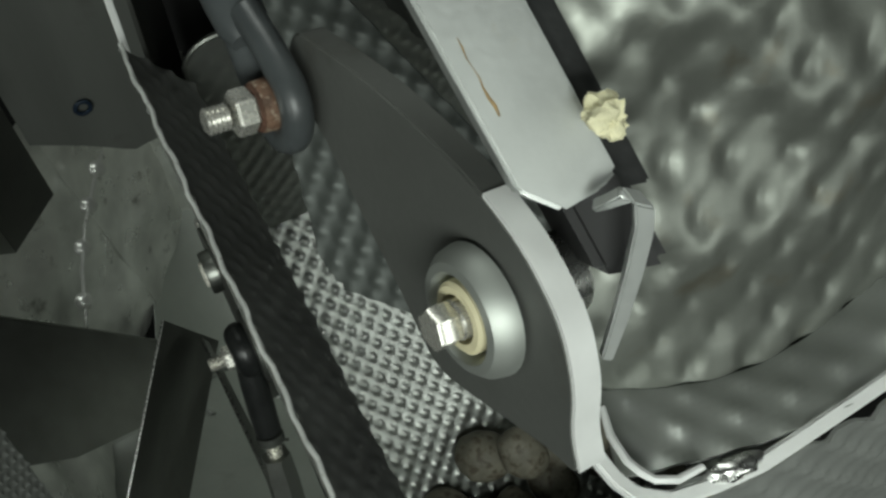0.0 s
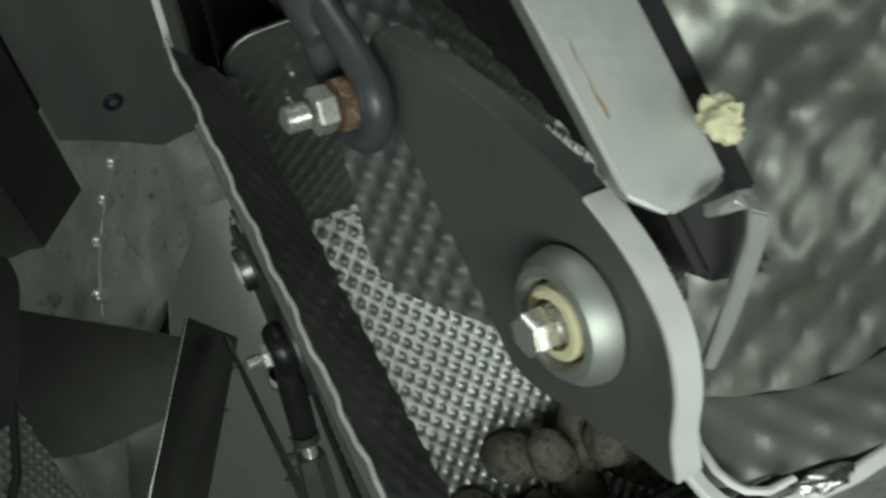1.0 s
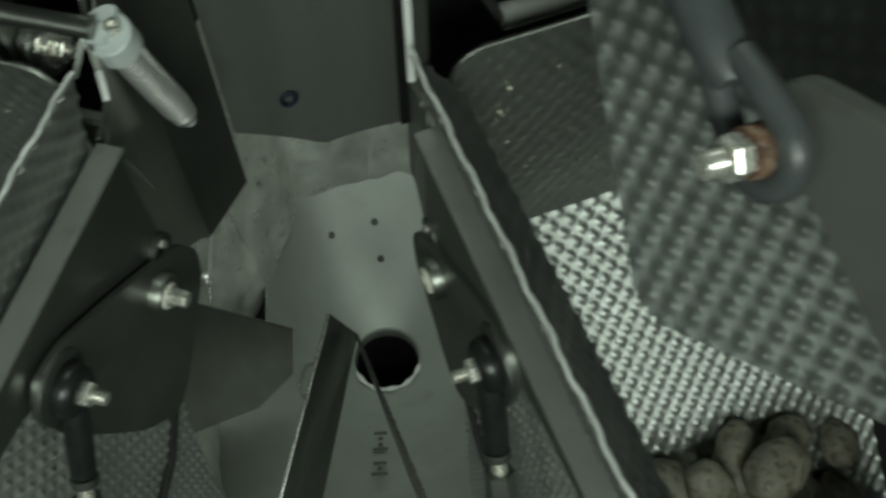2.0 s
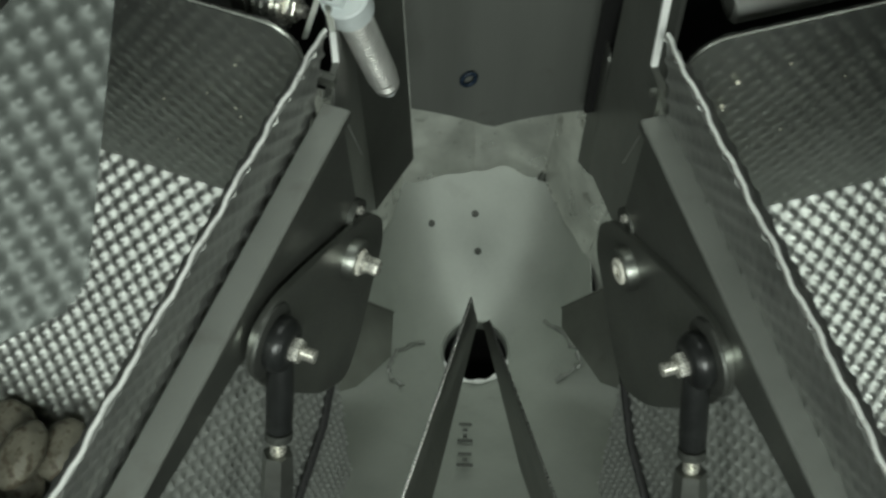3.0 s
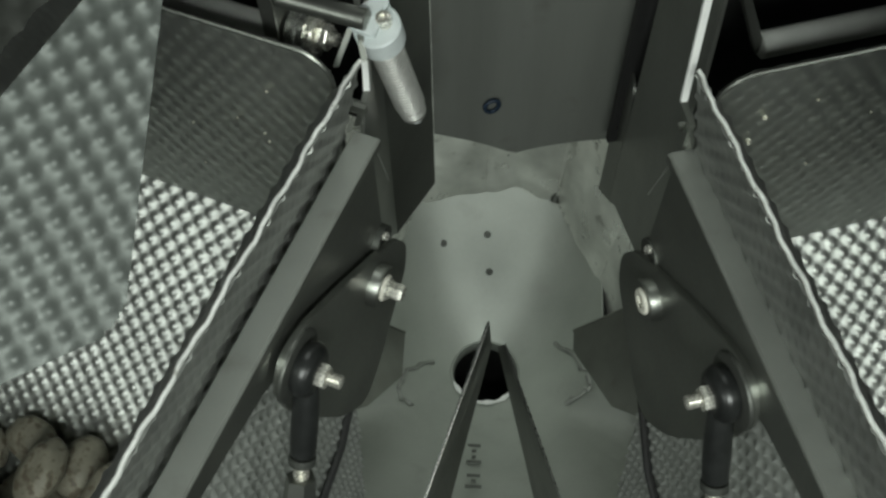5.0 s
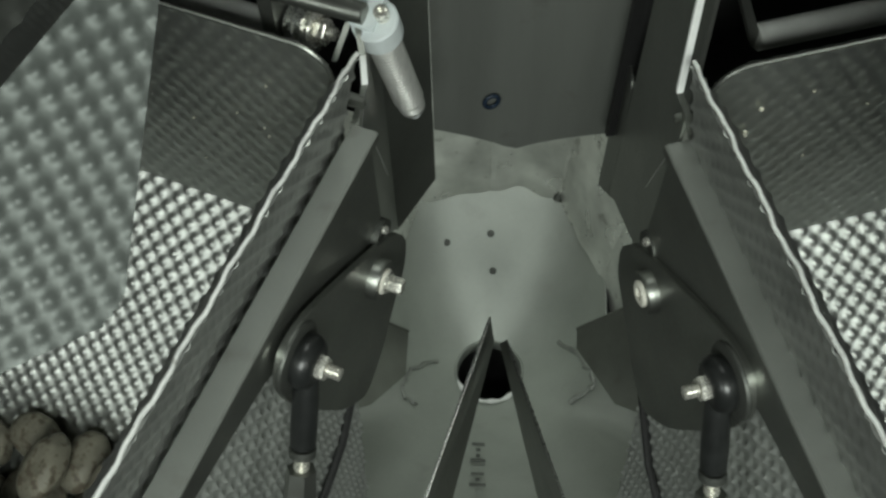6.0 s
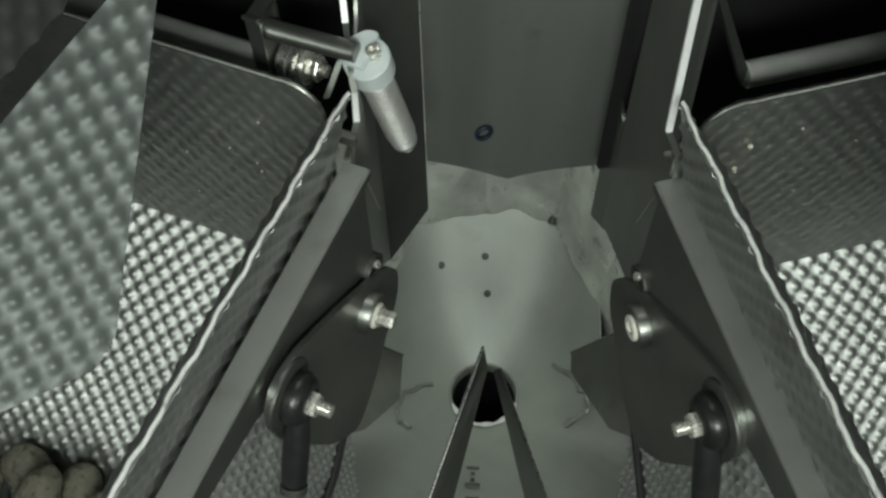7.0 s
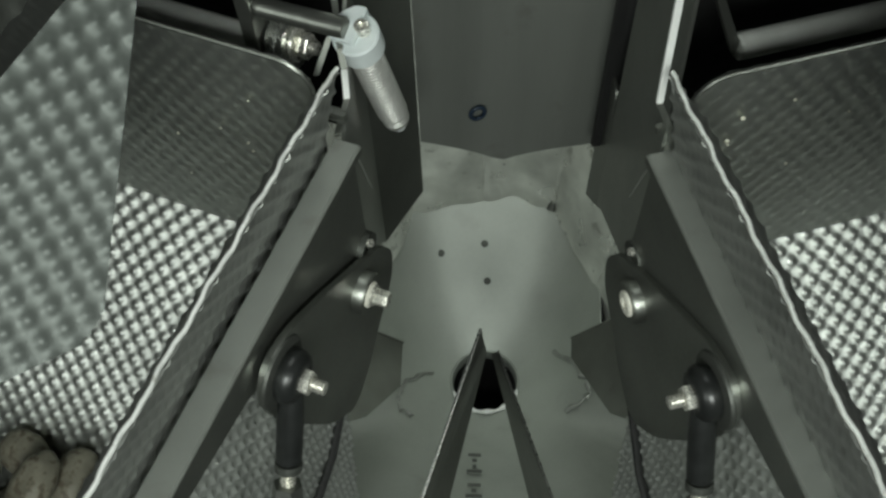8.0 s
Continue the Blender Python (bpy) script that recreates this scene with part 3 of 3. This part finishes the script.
def funnel():
    t = thing("collecting_funnel", (CX, CY, -1.5), "large welded steel collecting funnel with a round outlet", "funnel")
    bm = lathe((CX, CY, 0), (0, 0, 1), [(0.114, -1.53), (0.120, -1.495), (0.21, -1.44), (0.35, -1.32), (0.50, -1.15), (0.503, -1.15), (0.353, -1.325), (0.213, -1.445), (0.122, -1.50)], 64)
    for v in bm.verts:
        front = max(0, (CY - v.co.y - 0.25) / 0.25) if v.co.z > -1.2 else 0
        v.co.x, v.co.y = squeeze(v.co.x, v.co.y, math.hypot(v.co.x - CX, v.co.y - CY))
        v.co.z += 0.30 * min(1, front)
    part("cone", bm, M_FUNNEL, t, "smooth grey inner cone")
    part("outlet_lip", lathe((CX, CY, 0), (0, 0, 1), [(0.108, -1.54), (0.108, -1.498), (0.113, -1.490), (0.119, -1.494), (0.119, -1.54)], 48, closed=True), M_FUNNEL, t, "worn outlet lip")
    arc = [(CX + 0.114 * math.cos(a), CY + 0.114 * math.sin(a), -1.488 + 0.003 * math.sin(7 * a)) for a in [math.pi * (1.12 + 0.8 * k / 18) for k in range(19)]]
    part("worn_lip", sweep(arc, [0.003] + [0.007 + 0.003 * math.sin(k * 1.7) for k in range(17)] + [0.003], 8), M_EDGE, t, "bright bare stretch of the lip")
    part("outlet_pipe", lathe((CX, CY, 0), (0, 0, 1), [(0.110, -1.53), (0.110, -2.2), (0.113, -2.2), (0.113, -1.53)], 40, closed=True), M_BLACK, t, "dark outlet pipe")
    n = 10
    lo, hi, zl, zh = 0.485, 0.64, -1.18, -0.25
    for k in range(n):
        a0, a1 = math.tau * (k + 0.5) / n + 0.05, math.tau * (k + 1.5) / n + 0.05
        q = [Vector((CX + w * math.cos(a), CY + w * math.sin(a), z)) for w, a, z in ((lo, a0, zl), (lo, a1, zl), (hi, a1, zh), (hi, a0, zh))]
        for k2, p in enumerate(q):
            front = max(0, (CY - p.y - 0.25) / 0.25)
            p.x, p.y = squeeze(p.x, p.y, lo if k2 < 2 else hi)
            p.z += 0.30 * min(1, front) if k2 < 2 else 0
        bm = bmesh.new()
        grid = []
        m = 26
        for i in range(m + 1):
            row = []
            for j in range(m + 1):
                u, v = i / m, j / m
                p = q[0] * (1 - u) * (1 - v) + q[1] * u * (1 - v) + q[2] * u * v + q[3] * (1 - u) * v
                w = 0.026 * math.sin(math.pi * u) * noise.noise(p * 5) + 0.010 * noise.noise(p * 11)
                out = Vector((p.x - CX, p.y - CY, 0)).normalized()
                row.append(bm.verts.new(p + out * w))
            grid.append(row)
        for i in range(m):
            for j in range(m):
                bm.faces.new((grid[i][j], grid[i + 1][j], grid[i + 1][j + 1], grid[i][j + 1]))
        part("facet", bm, M_CRUMPLE, t)
        beads = [q[0].lerp(q[3], s / 16) + Vector((0, 0, 0.002)) for s in range(17)]
        part("weld_seam", sweep([p + Vector((random.uniform(-1, 1), random.uniform(-1, 1), 0)) * 0.0015 for p in beads], [0.003 + 0.0015 * random.random() for _ in beads], 8), M_CRUMPLE, t)
    seam = [Vector((-0.337, 1.920, -0.542)), Vector((-0.360, 1.810, -0.538)), Vector((-0.383, 1.692, -0.540)), Vector((-0.401, 1.578, -0.573)), Vector((-0.415, 1.444, -0.657))]
    part("long_weld", sweep(seam, [0.004, 0.006, 0.004, 0.006, 0.004], 8), M_CRUMPLE, t, "pale weld seam")
    for k in range(4):
        c = seam[k].lerp(seam[k + 1], 0.5)
        part("weld_bump", lathe(c, Vector((0.4, -0.3, 0.6)), [(0.024, -0.004), (0.020, 0.002), (0.010, 0.006), (0, 0.007)], 14), M_CRUMPLE, t)
    for x, y, z in ((0.262, 2.22, -1.06), (-0.255, 2.25, -1.08)):
        part("strut", sweep([(x + 0.04, y + 0.15, z + 0.18), (x + 0.012, y + 0.06, z + 0.08), (x, y, z), (x - 0.036, y - 0.09, z - 0.11)], [0.010, 0.016, 0.011, 0.017], 8), M_DARK, t, "dark strut at the funnel wall")
    for x, y in ((0.002, 2.050), (-0.149, 2.015), (0.014, 1.95)):
        zz = bowl_z(x, y)
        part("rivet", lathe((x, y, zz + 0.002), (0, -0.6, 0.8), [(0.013, 0), (0.008, 0.0012), (0, 0.0015)], 12), M_DARK, t, "dark spot weld")
    for pts in ([(0.240, 1.707), (0.294, 1.631), (0.332, 1.546), (0.348, 1.508), (0.325, 1.491), (0.258, 1.458)], [(-0.166, 1.644), (-0.245, 1.569), (-0.272, 1.506), (-0.258, 1.460), (-0.199, 1.442)]):
        path = []
        for k, (x, y) in enumerate(pts):
            zz = bowl_z(x, y)
            path.append((x, y, zz + 0.008 + 0.004 * math.sin(k * 2.3)))
        rough = []
        for p, q in zip(path, path[1:]):
            for k in range(4):
                rough.append(Vector(p).lerp(Vector(q), k / 4) + Vector((random.uniform(-1, 1), random.uniform(-1, 1), random.uniform(-0.5, 0.5))) * 0.006)
        part("torn_weld", sweep(rough, [0.003 + 0.008 * random.random() for _ in rough], 8), M_LIP, t, "ragged torn weld")
    for y, w in ((1.315, 0.040), (1.290, 0.014), (1.262, 0.012), (1.236, 0.046), (1.170, 0.040), (1.145, 0.014), (1.120, 0.048)):
        zz = bowl_z(0.0, y)
        part("pen_mark", box((-0.017, y, zz + 0.004), (1, 0, 0), (0, -1, 0.9), (0, 0.9, 1), w, 0.010, 0.006, 0), M_ARM, t, "dark pen mark")
    return t


funnel()


def baffle(side):
    t = thing("funnel_baffle", (side * 0.35, 1.4, -0.95), "dark flat steel baffle plate in the funnel", "baffle", "funnel baffles")
    if side < 0:
        loop = [(-0.220, 1.440, -0.80), (-0.372, 1.412, -0.60), (-0.620, 1.380, -0.32), (-0.70, 1.00, -0.35), (-0.43, 1.101, -0.62), (-0.295, 1.190, -0.72), (-0.219, 1.310, -0.80)]
    else:
        loop = [(0.241, 1.466, -0.80), (0.353, 1.460, -0.65), (0.620, 1.420, -0.32), (0.70, 1.00, -0.35), (0.412, 1.132, -0.60), (0.314, 1.190, -0.65), (0.239, 1.407, -0.80)]
    part("sheet", plate(loop, 0.004, 0, Vector((0, 0, 1))), M_SHEET, t)
    part("fold", sweep(loop[:3], 0.004, 8), M_SHEET, of(t, "sheet"), "folded steel edge")
    return t


baffle(-1)
baffle(1)


# made-up panels that close the view so the gaps behind the hoppers stay dark
def housing():
    t = thing("machine_housing", (0.0, 1.2, 0.75), "black panels added for the dark behind the hoppers", "housing")
    part("back_panel", plate([(-0.9, 1.22, 0.74), (0.9, 1.22, 0.74), (0.9, 1.22, 1.9), (-0.9, 1.22, 1.9)], 0.01), M_BLACK, t)
    for h in HEADS:
        part("bay_panel", plate([h(0.052, -0.20, 0.74), h(0.70, -0.20, 0.74), h(0.70, -0.20, 1.75), h(0.052, -0.20, 1.75)], 0.006), M_BLACK, t, "black panel added for the dark above an end wall")
    return t


housing()


def crumbs():
    bm = bmesh.new()
    rnd = random.Random(5)
    spots = [(0.0785, 0.958), (0.088, 0.910), (0.086, 0.986), (0.076, 0.948), (0.081, 0.952), (0.13, 0.995), (0.15, 0.90), (0.11, 0.86), (0.19, 0.96), (0.065, 0.88)]
    for k, (v, z) in enumerate(spots):
        r = 0.0026 if k < 3 else 0.0014
        c = RIGHT(v + 0.006, -0.0262, z)
        n0 = len(bm.verts)
        bmesh.ops.create_icosphere(bm, subdivisions=1, radius=r)
        bm.verts.ensure_lookup_table()
        for q in bm.verts[n0:]:
            q.co = c + Vector((q.co.x * rnd.uniform(0.7, 1.4), q.co.y * 0.6, q.co.z * rnd.uniform(0.7, 1.4)))
    for k in range(9):
        c = LEFT(rnd.uniform(0.06, 0.26), -0.0262, rnd.uniform(0.80, 1.02))
        n0 = len(bm.verts)
        bmesh.ops.create_icosphere(bm, subdivisions=1, radius=0.0012)
        bm.verts.ensure_lookup_table()
        for q in bm.verts[n0:]:
            q.co = c + q.co * rnd.uniform(0.6, 1.3)
    ob = mesh_object("crumbs", bm, M_CRUMB)
    tagged(ob, "dry pale crumbs stuck on the dimpled end walls", "crumbs", kind="stuff")


crumbs()

# ---------------------------------------------------------------- feed hoppers above


def feed_flap(h):
    s = h.side
    t = thing("feed_flap", (s * 0.27, 0.50, 1.10), "dimpled grey steel flap hanging over a weigh hopper", "flap", "feed flaps")
    o = Vector((s * 0.236, 0.540, 1.11))
    d = Vector((s * 0.773, -0.634, 0))
    lean = Vector((-s * 0.23, 1.54, 1.0))

    def at(k, z):
        return o + d * k + lean * (z - 1.11)

    def cut(u, v):
        x, y = u * 0.22, v * 0.25
        r = 0.02
        return x < r and y < r and (x - r) ** 2 + (y - r) ** 2 > r * r
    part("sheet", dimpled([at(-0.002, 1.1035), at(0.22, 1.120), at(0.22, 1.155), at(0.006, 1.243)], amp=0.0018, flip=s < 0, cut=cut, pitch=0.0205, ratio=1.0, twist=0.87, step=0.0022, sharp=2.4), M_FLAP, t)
    # wall of the feed hopper behind the flap
    b = Vector((s * 0.006, 0.012, 0.012))
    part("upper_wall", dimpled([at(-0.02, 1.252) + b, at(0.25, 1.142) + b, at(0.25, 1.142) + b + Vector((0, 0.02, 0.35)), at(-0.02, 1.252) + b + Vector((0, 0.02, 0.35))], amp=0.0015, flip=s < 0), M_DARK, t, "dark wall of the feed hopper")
    return t


for head in HEADS:
    feed_flap(head)

N_ARM = Vector((-0.911, -0.349, 0.220)).normalized()
P_ARM = Vector((0.285, 0.3815, 1.349))


def arm():
    t = thing("swing_lever", (0.25, 0.42, 1.3), "thick steel gate arm with a bush, bolt and black bent rod", "machine arm")
    n = N_ARM
    e1 = Vector((0.402, -0.871, 0.283)).normalized()
    e2 = n.cross(e1).normalized()
    if e2.z < 0:
        e2 = -e2

    def at(a, b):
        return P_ARM + e1 * a + e2 * b
    loop = rounded([(-0.132, 0.016), (-0.128, 0.040), (-0.070, 0.0450), (-0.016, 0.0410), (0.013, 0.0320), (0.032, 0.018), (0.041, 0.0), (0.043, -0.017), (0.050, -0.030), (0.036, -0.031), (0.005, -0.041), (-0.026, -0.050), (-0.047, -0.033), (-0.075, -0.015), (-0.104, 0.005)],
                   [0.01, 0.012, 0.03, 0.02, 0.012, 0.012, 0.012, 0.012, 0.006, 0.01, 0.012, 0.012, 0.012, 0.012, 0.012])
    base = Vector((0.2881, 0.3812, 1.3491))
    pts = [base + e1 * a + e2 * b for a, b in loop]
    bm = plate(pts, 0.011, 0.0008, n)
    part("arm_plate", bm, M_ARM, t, "thick dark grey arm plate")
    # cut edge round the free end of the plate, its lit look painted pale
    run = [(a, b) for a, b in loop if a > -0.012 and b > -0.029]
    run.sort(key=lambda q: -q[1])
    bm = bmesh.new()
    cols = []
    for a, b in run:
        o = (e1 * (a + 0.01) + e2 * (b - 0.003)).normalized() * 0.0007
        cols.append([bm.verts.new(base + e1 * a + e2 * b + o + n * k) for k in (-0.0006, -0.0104)] + [bm.verts.new(base + e1 * a + e2 * b - o * 2 + n * k) for k in (-0.0104, -0.0006)])
    for p, q in zip(cols, cols[1:]):
        for k in range(4):
            bm.faces.new((p[k], p[(k + 1) % 4], q[(k + 1) % 4], q[k]))
    bm.faces.new(cols[0])
    bm.faces.new(cols[-1][::-1])
    part("arm_edge", bm, M_EDGE, of(t, "arm_plate"), "bare cut edge painted pale where lit")
    part("boss", lathe(P_ARM, n, [(0.0135, -0.002), (0.0225, -0.001), (0.0215, 0.004), (0.0185, 0.0075), (0.0155, 0.008), (0.0142, 0.006), (0.0135, 0.0)], 32, closed=True), M_FUNNEL, t, "raised steel boss ring")
    part("bush", lathe(P_ARM, n, [(0.0085, 0), (0.0122, 0), (0.0122, 0.007), (0.011, 0.008), (0.0085, 0.008)], 28, closed=True), M_BUSH, of(t, "boss"), "cream plastic bush")
    part("washer", rod(P_ARM + n * 0.004, P_ARM + n * 0.0095, 0.0068), M_ZINC, t)
    part("bolt_head", hexagon(P_ARM + n * 0.0095, P_ARM + n * 0.018, 0.0072), M_ZINC, t, "bright bolt head")
    part("spacer", rod(P_ARM - n * 0.011, P_ARM - n * 0.036, 0.0145), M_BRIGHT, t, "bright spacer tube")
    w = at(-0.115, 0.018)
    part("rust_sleeve", lathe(w + n * 0.001, n, [(0.0062, 0), (0.0098, 0), (0.0101, 0.006), (0.0097, 0.0165), (0.0088, 0.0178), (0.0066, 0.0172)], 22, closed=True), M_SLEEVE, t, "rusty inner sleeve")
    eye = w + n * 0.0085
    dr = Vector((-0.084, 0.965, 0.247))
    dr = (dr - n * dr.dot(n)).normalized()
    sd = n.cross(dr).normalized()
    # one strand each side of the sleeve, meeting in the rod
    ring = [eye + sd * math.cos(a) * 0.0142 - dr * math.sin(a) * 0.0142 for a in [k * math.pi / 14 for k in range(15)]]
    ring = [eye + sd * 0.0075 + dr * 0.034, eye + sd * 0.0115 + dr * 0.018] + ring + [eye - sd * 0.0115 + dr * 0.018, eye - sd * 0.0075 + dr * 0.034]
    part("rod_eye", sweep(ring, 0.0062, 14), M_HOSE, t, "grey rubber loop end")
    part("rod", sweep([eye + dr * k for k in (0.026, 0.032, 0.045, 0.07, 0.12, 0.18)], [0.0075, 0.0100, 0.0108, 0.0106, 0.0104, 0.0104], 18), M_HOSE, t, "grey rubber-covered rod")
    part("ferrule", rod(eye + dr * 0.078, eye + dr * 0.110, 0.0109), M_SPRING, t, "bright steel ferrule")
    part("lock_washer", rod(w + n * 0.0165, w + n * 0.0195, 0.0092), M_RUST, t)
    part("nut", hexagon(w + n * 0.0195, w + n * 0.0275, 0.0088), M_ZINC, t, "bright zinc nut")
    part("stud", threaded(w + n * 0.029, w + n * 0.038, 0.0052), M_ZINC, of(t, "nut"))
    return t


arm()


def feed_gate():
    """The near feed hopper's gate: square bar, clevis and pressed panel."""
    t = thing("feed_gate", (0.37, 0.38, 1.29), "pressed steel feed gate hung from a pale steel bar", "gate")
    d = Vector((-0.0193, 0.0390, 0.0288))
    a, b = Vector((0.2958, 0.3926, 1.3969)), Vector((0.3249, 0.3936, 1.3976))
    tip, ra, rb = Vector((0.3081, 0.3864, 1.3923)), Vector((0.2979, 0.3911, 1.3957)), Vector((0.3200, 0.3901, 1.3950))
    up = (b - a).cross(d).normalized()
    if up.z < 0:
        up = -up
    across = (b - a).normalized()
    along = d.normalized()
    part("square_bar", plate([a, ra, tip, rb, b, b + d * 3, a + d * 3], 0.013, 0.0013, up), M_BAR, t, "pale grey bar with a rusty streak")
    part("streak", sweep([a + across * (0.0062 + 0.0003 * math.sin(k * 1.9)) + along * (0.022 + 0.0030 * k) + up * 0.0001 for k in range(9)], [0.0003, 0.0006, 0.0005, 0.0003, 0.0002, 0.0001, 0.0002, 0.0003, 0.0001], 6), M_STAIN, of(t, "square_bar"), "rusty streak")
    strap = [Vector(p) for p in ((0.3150, 0.3830, 1.3990), (0.3181, 0.3813, 1.4030), (0.3233, 0.3816, 1.4050), (0.3266, 0.3790, 1.4030), (0.3269, 0.3754, 1.3964), (0.3244, 0.3688, 1.3837), (0.3210, 0.3619, 1.3702), (0.3171, 0.3554, 1.3585))]
    part("clevis_strap", ribbon(strap, (0.93, -0.25, -0.25), [0.002, 0.004, 0.0062, 0.0060, 0.0056, 0.0052, 0.0046, 0.0036], 0.004), M_BAR, t, "bright bent clevis strap")
    # black box put in for the dark hollow behind the strap
    part("clevis", box(Vector((0.3235, 0.400, 1.366)), across, along, up, 0.022, 0.036, 0.040, 0.003), M_BLACK, t)
    bm = bmesh.new()
    bmesh.ops.create_icosphere(bm, subdivisions=4, radius=0.0056)
    for v in bm.verts:
        v.co = v.co * (1 + 0.6 * noise.noise(v.co * 240) + 0.35 * noise.noise(v.co * 640)) + Vector((0.3200, 0.3990, 1.4165))
    part("starch_lump", bm, M_FOAM, t, "dried pale yellow lump")
    edge = [Vector(p) for p in ((0.3144, 0.3508, 1.325), (0.3148, 0.3466, 1.318), (0.3186, 0.3395, 1.310), (0.3231, 0.3326, 1.306), (0.3288, 0.3278, 1.304), (0.3391, 0.3236, 1.304), (0.3558, 0.3260, 1.303), (0.3730, 0.3298, 1.303), (0.3918, 0.3368, 1.303), (0.4211, 0.3481, 1.303), (0.470, 0.367, 1.303))]
    # cut edge in the pale colour that carries its front light
    part("panel_edge", ribbon([p + Vector((0, 0, 0.0006 * math.sin(9 * k))) for k, p in enumerate(edge)], (0.25, -0.1, 0.95), 0.004, 0.0055), M_EDGE, t, "bright cut edge")
    hem = [Vector(p) for p in ((0.3249, 0.3574, 1.308), (0.3250, 0.3472, 1.308), (0.3281, 0.3378, 1.308), (0.3316, 0.3333, 1.308), (0.3354, 0.3302, 1.308), (0.3427, 0.3288, 1.308), (0.3480, 0.3303, 1.308), (0.3523, 0.3315, 1.308))]
    part("inner_hem", sweep(hem, [0.0012, 0.0015, 0.0016, 0.0016, 0.0015, 0.0015, 0.0014, 0.0012], 8), M_EDGE, t, "bright inner hem")
    bm = bmesh.new()
    bmesh.ops.create_icosphere(bm, subdivisions=3, radius=1)
    for v in bm.verts:
        c = v.co * (1 + 0.3 * noise.noise(v.co * 2.2))
        v.co = Vector((0.3634, 0.3298, 1.3055)) + Vector((0.010 * c.x - 0.001 * c.y, 0.0038 * c.y + 0.002 * c.x, 0.003 * c.z))
    part("weld_blob", bm, M_BRIGHT, of(t, "panel_edge"), "lumpy bright weld")
    e0, e1 = Vector((0.3240, 0.3335, 1.3050)), Vector((0.4960, 0.3770, 1.3030))
    k0, k1 = Vector((0.3280, 0.3664, 1.3000)), Vector((0.5150, 0.4080, 1.2900))
    t0, t1 = Vector((0.3040, 0.4672, 1.4464)), Vector((0.5673, 0.4727, 1.4229))

    def sag(u, v):
        return Vector((0, -0.012 * math.sin(math.pi * min(1, 1.6 * u)) * v - 0.012 * math.sin(math.pi * u) * (1 - v), -0.004 * math.sin(math.pi * min(1, 1.6 * u)) * v))

    def wavy(u, v):
        return sag(u, 1) * (1 - v) + Vector((0, 1, 0)) * min(1, 3 * v) * (0.011 * noise.noise(Vector((u * 4.5, v * 4.5, 2))) + 0.0012 * noise.noise(Vector((u * 13, v * 11, 5))))
    part("panel_lip", dimpled([e0, e1, k1, k0], amp=0.0010, th=0.002, step=0.0028, pitch=0.022, bend=sag), M_WALL, t, "dimple-pressed lower lip")
    part("panel", dimpled([k0 + Vector((0, -0.003, -0.005)), k1 + Vector((0, -0.003, -0.005)), t1, t0], amp=-0.0014, th=0.002, step=0.0022, pitch=0.0235, ratio=1.25, bend=wavy, sharp=2.4, twist=0.1), M_PRESS, t, "dimple-pressed panel seen from outside")
    part("skirt", dimpled([e0 + Vector((0, -0.004, -0.014)), e1 + Vector((0, -0.004, -0.014)), Vector((0.60, 0.340, 1.06)), Vector((0.345, 0.310, 1.10))], amp=0.0018, flip=True, bend=sag), M_WALL, t, "dark dimpled skirt under the edge")
    # added black strip, paints the dark band between bar and panel
    part("seal", box(b + across * 0.005 + d * 1.8 - up * 0.012, across, along, up, 0.010, 0.20, 0.006, 0.001), M_RUBBER, t, "black strip added for the dark beside the bar")
    return t


feed_gate()
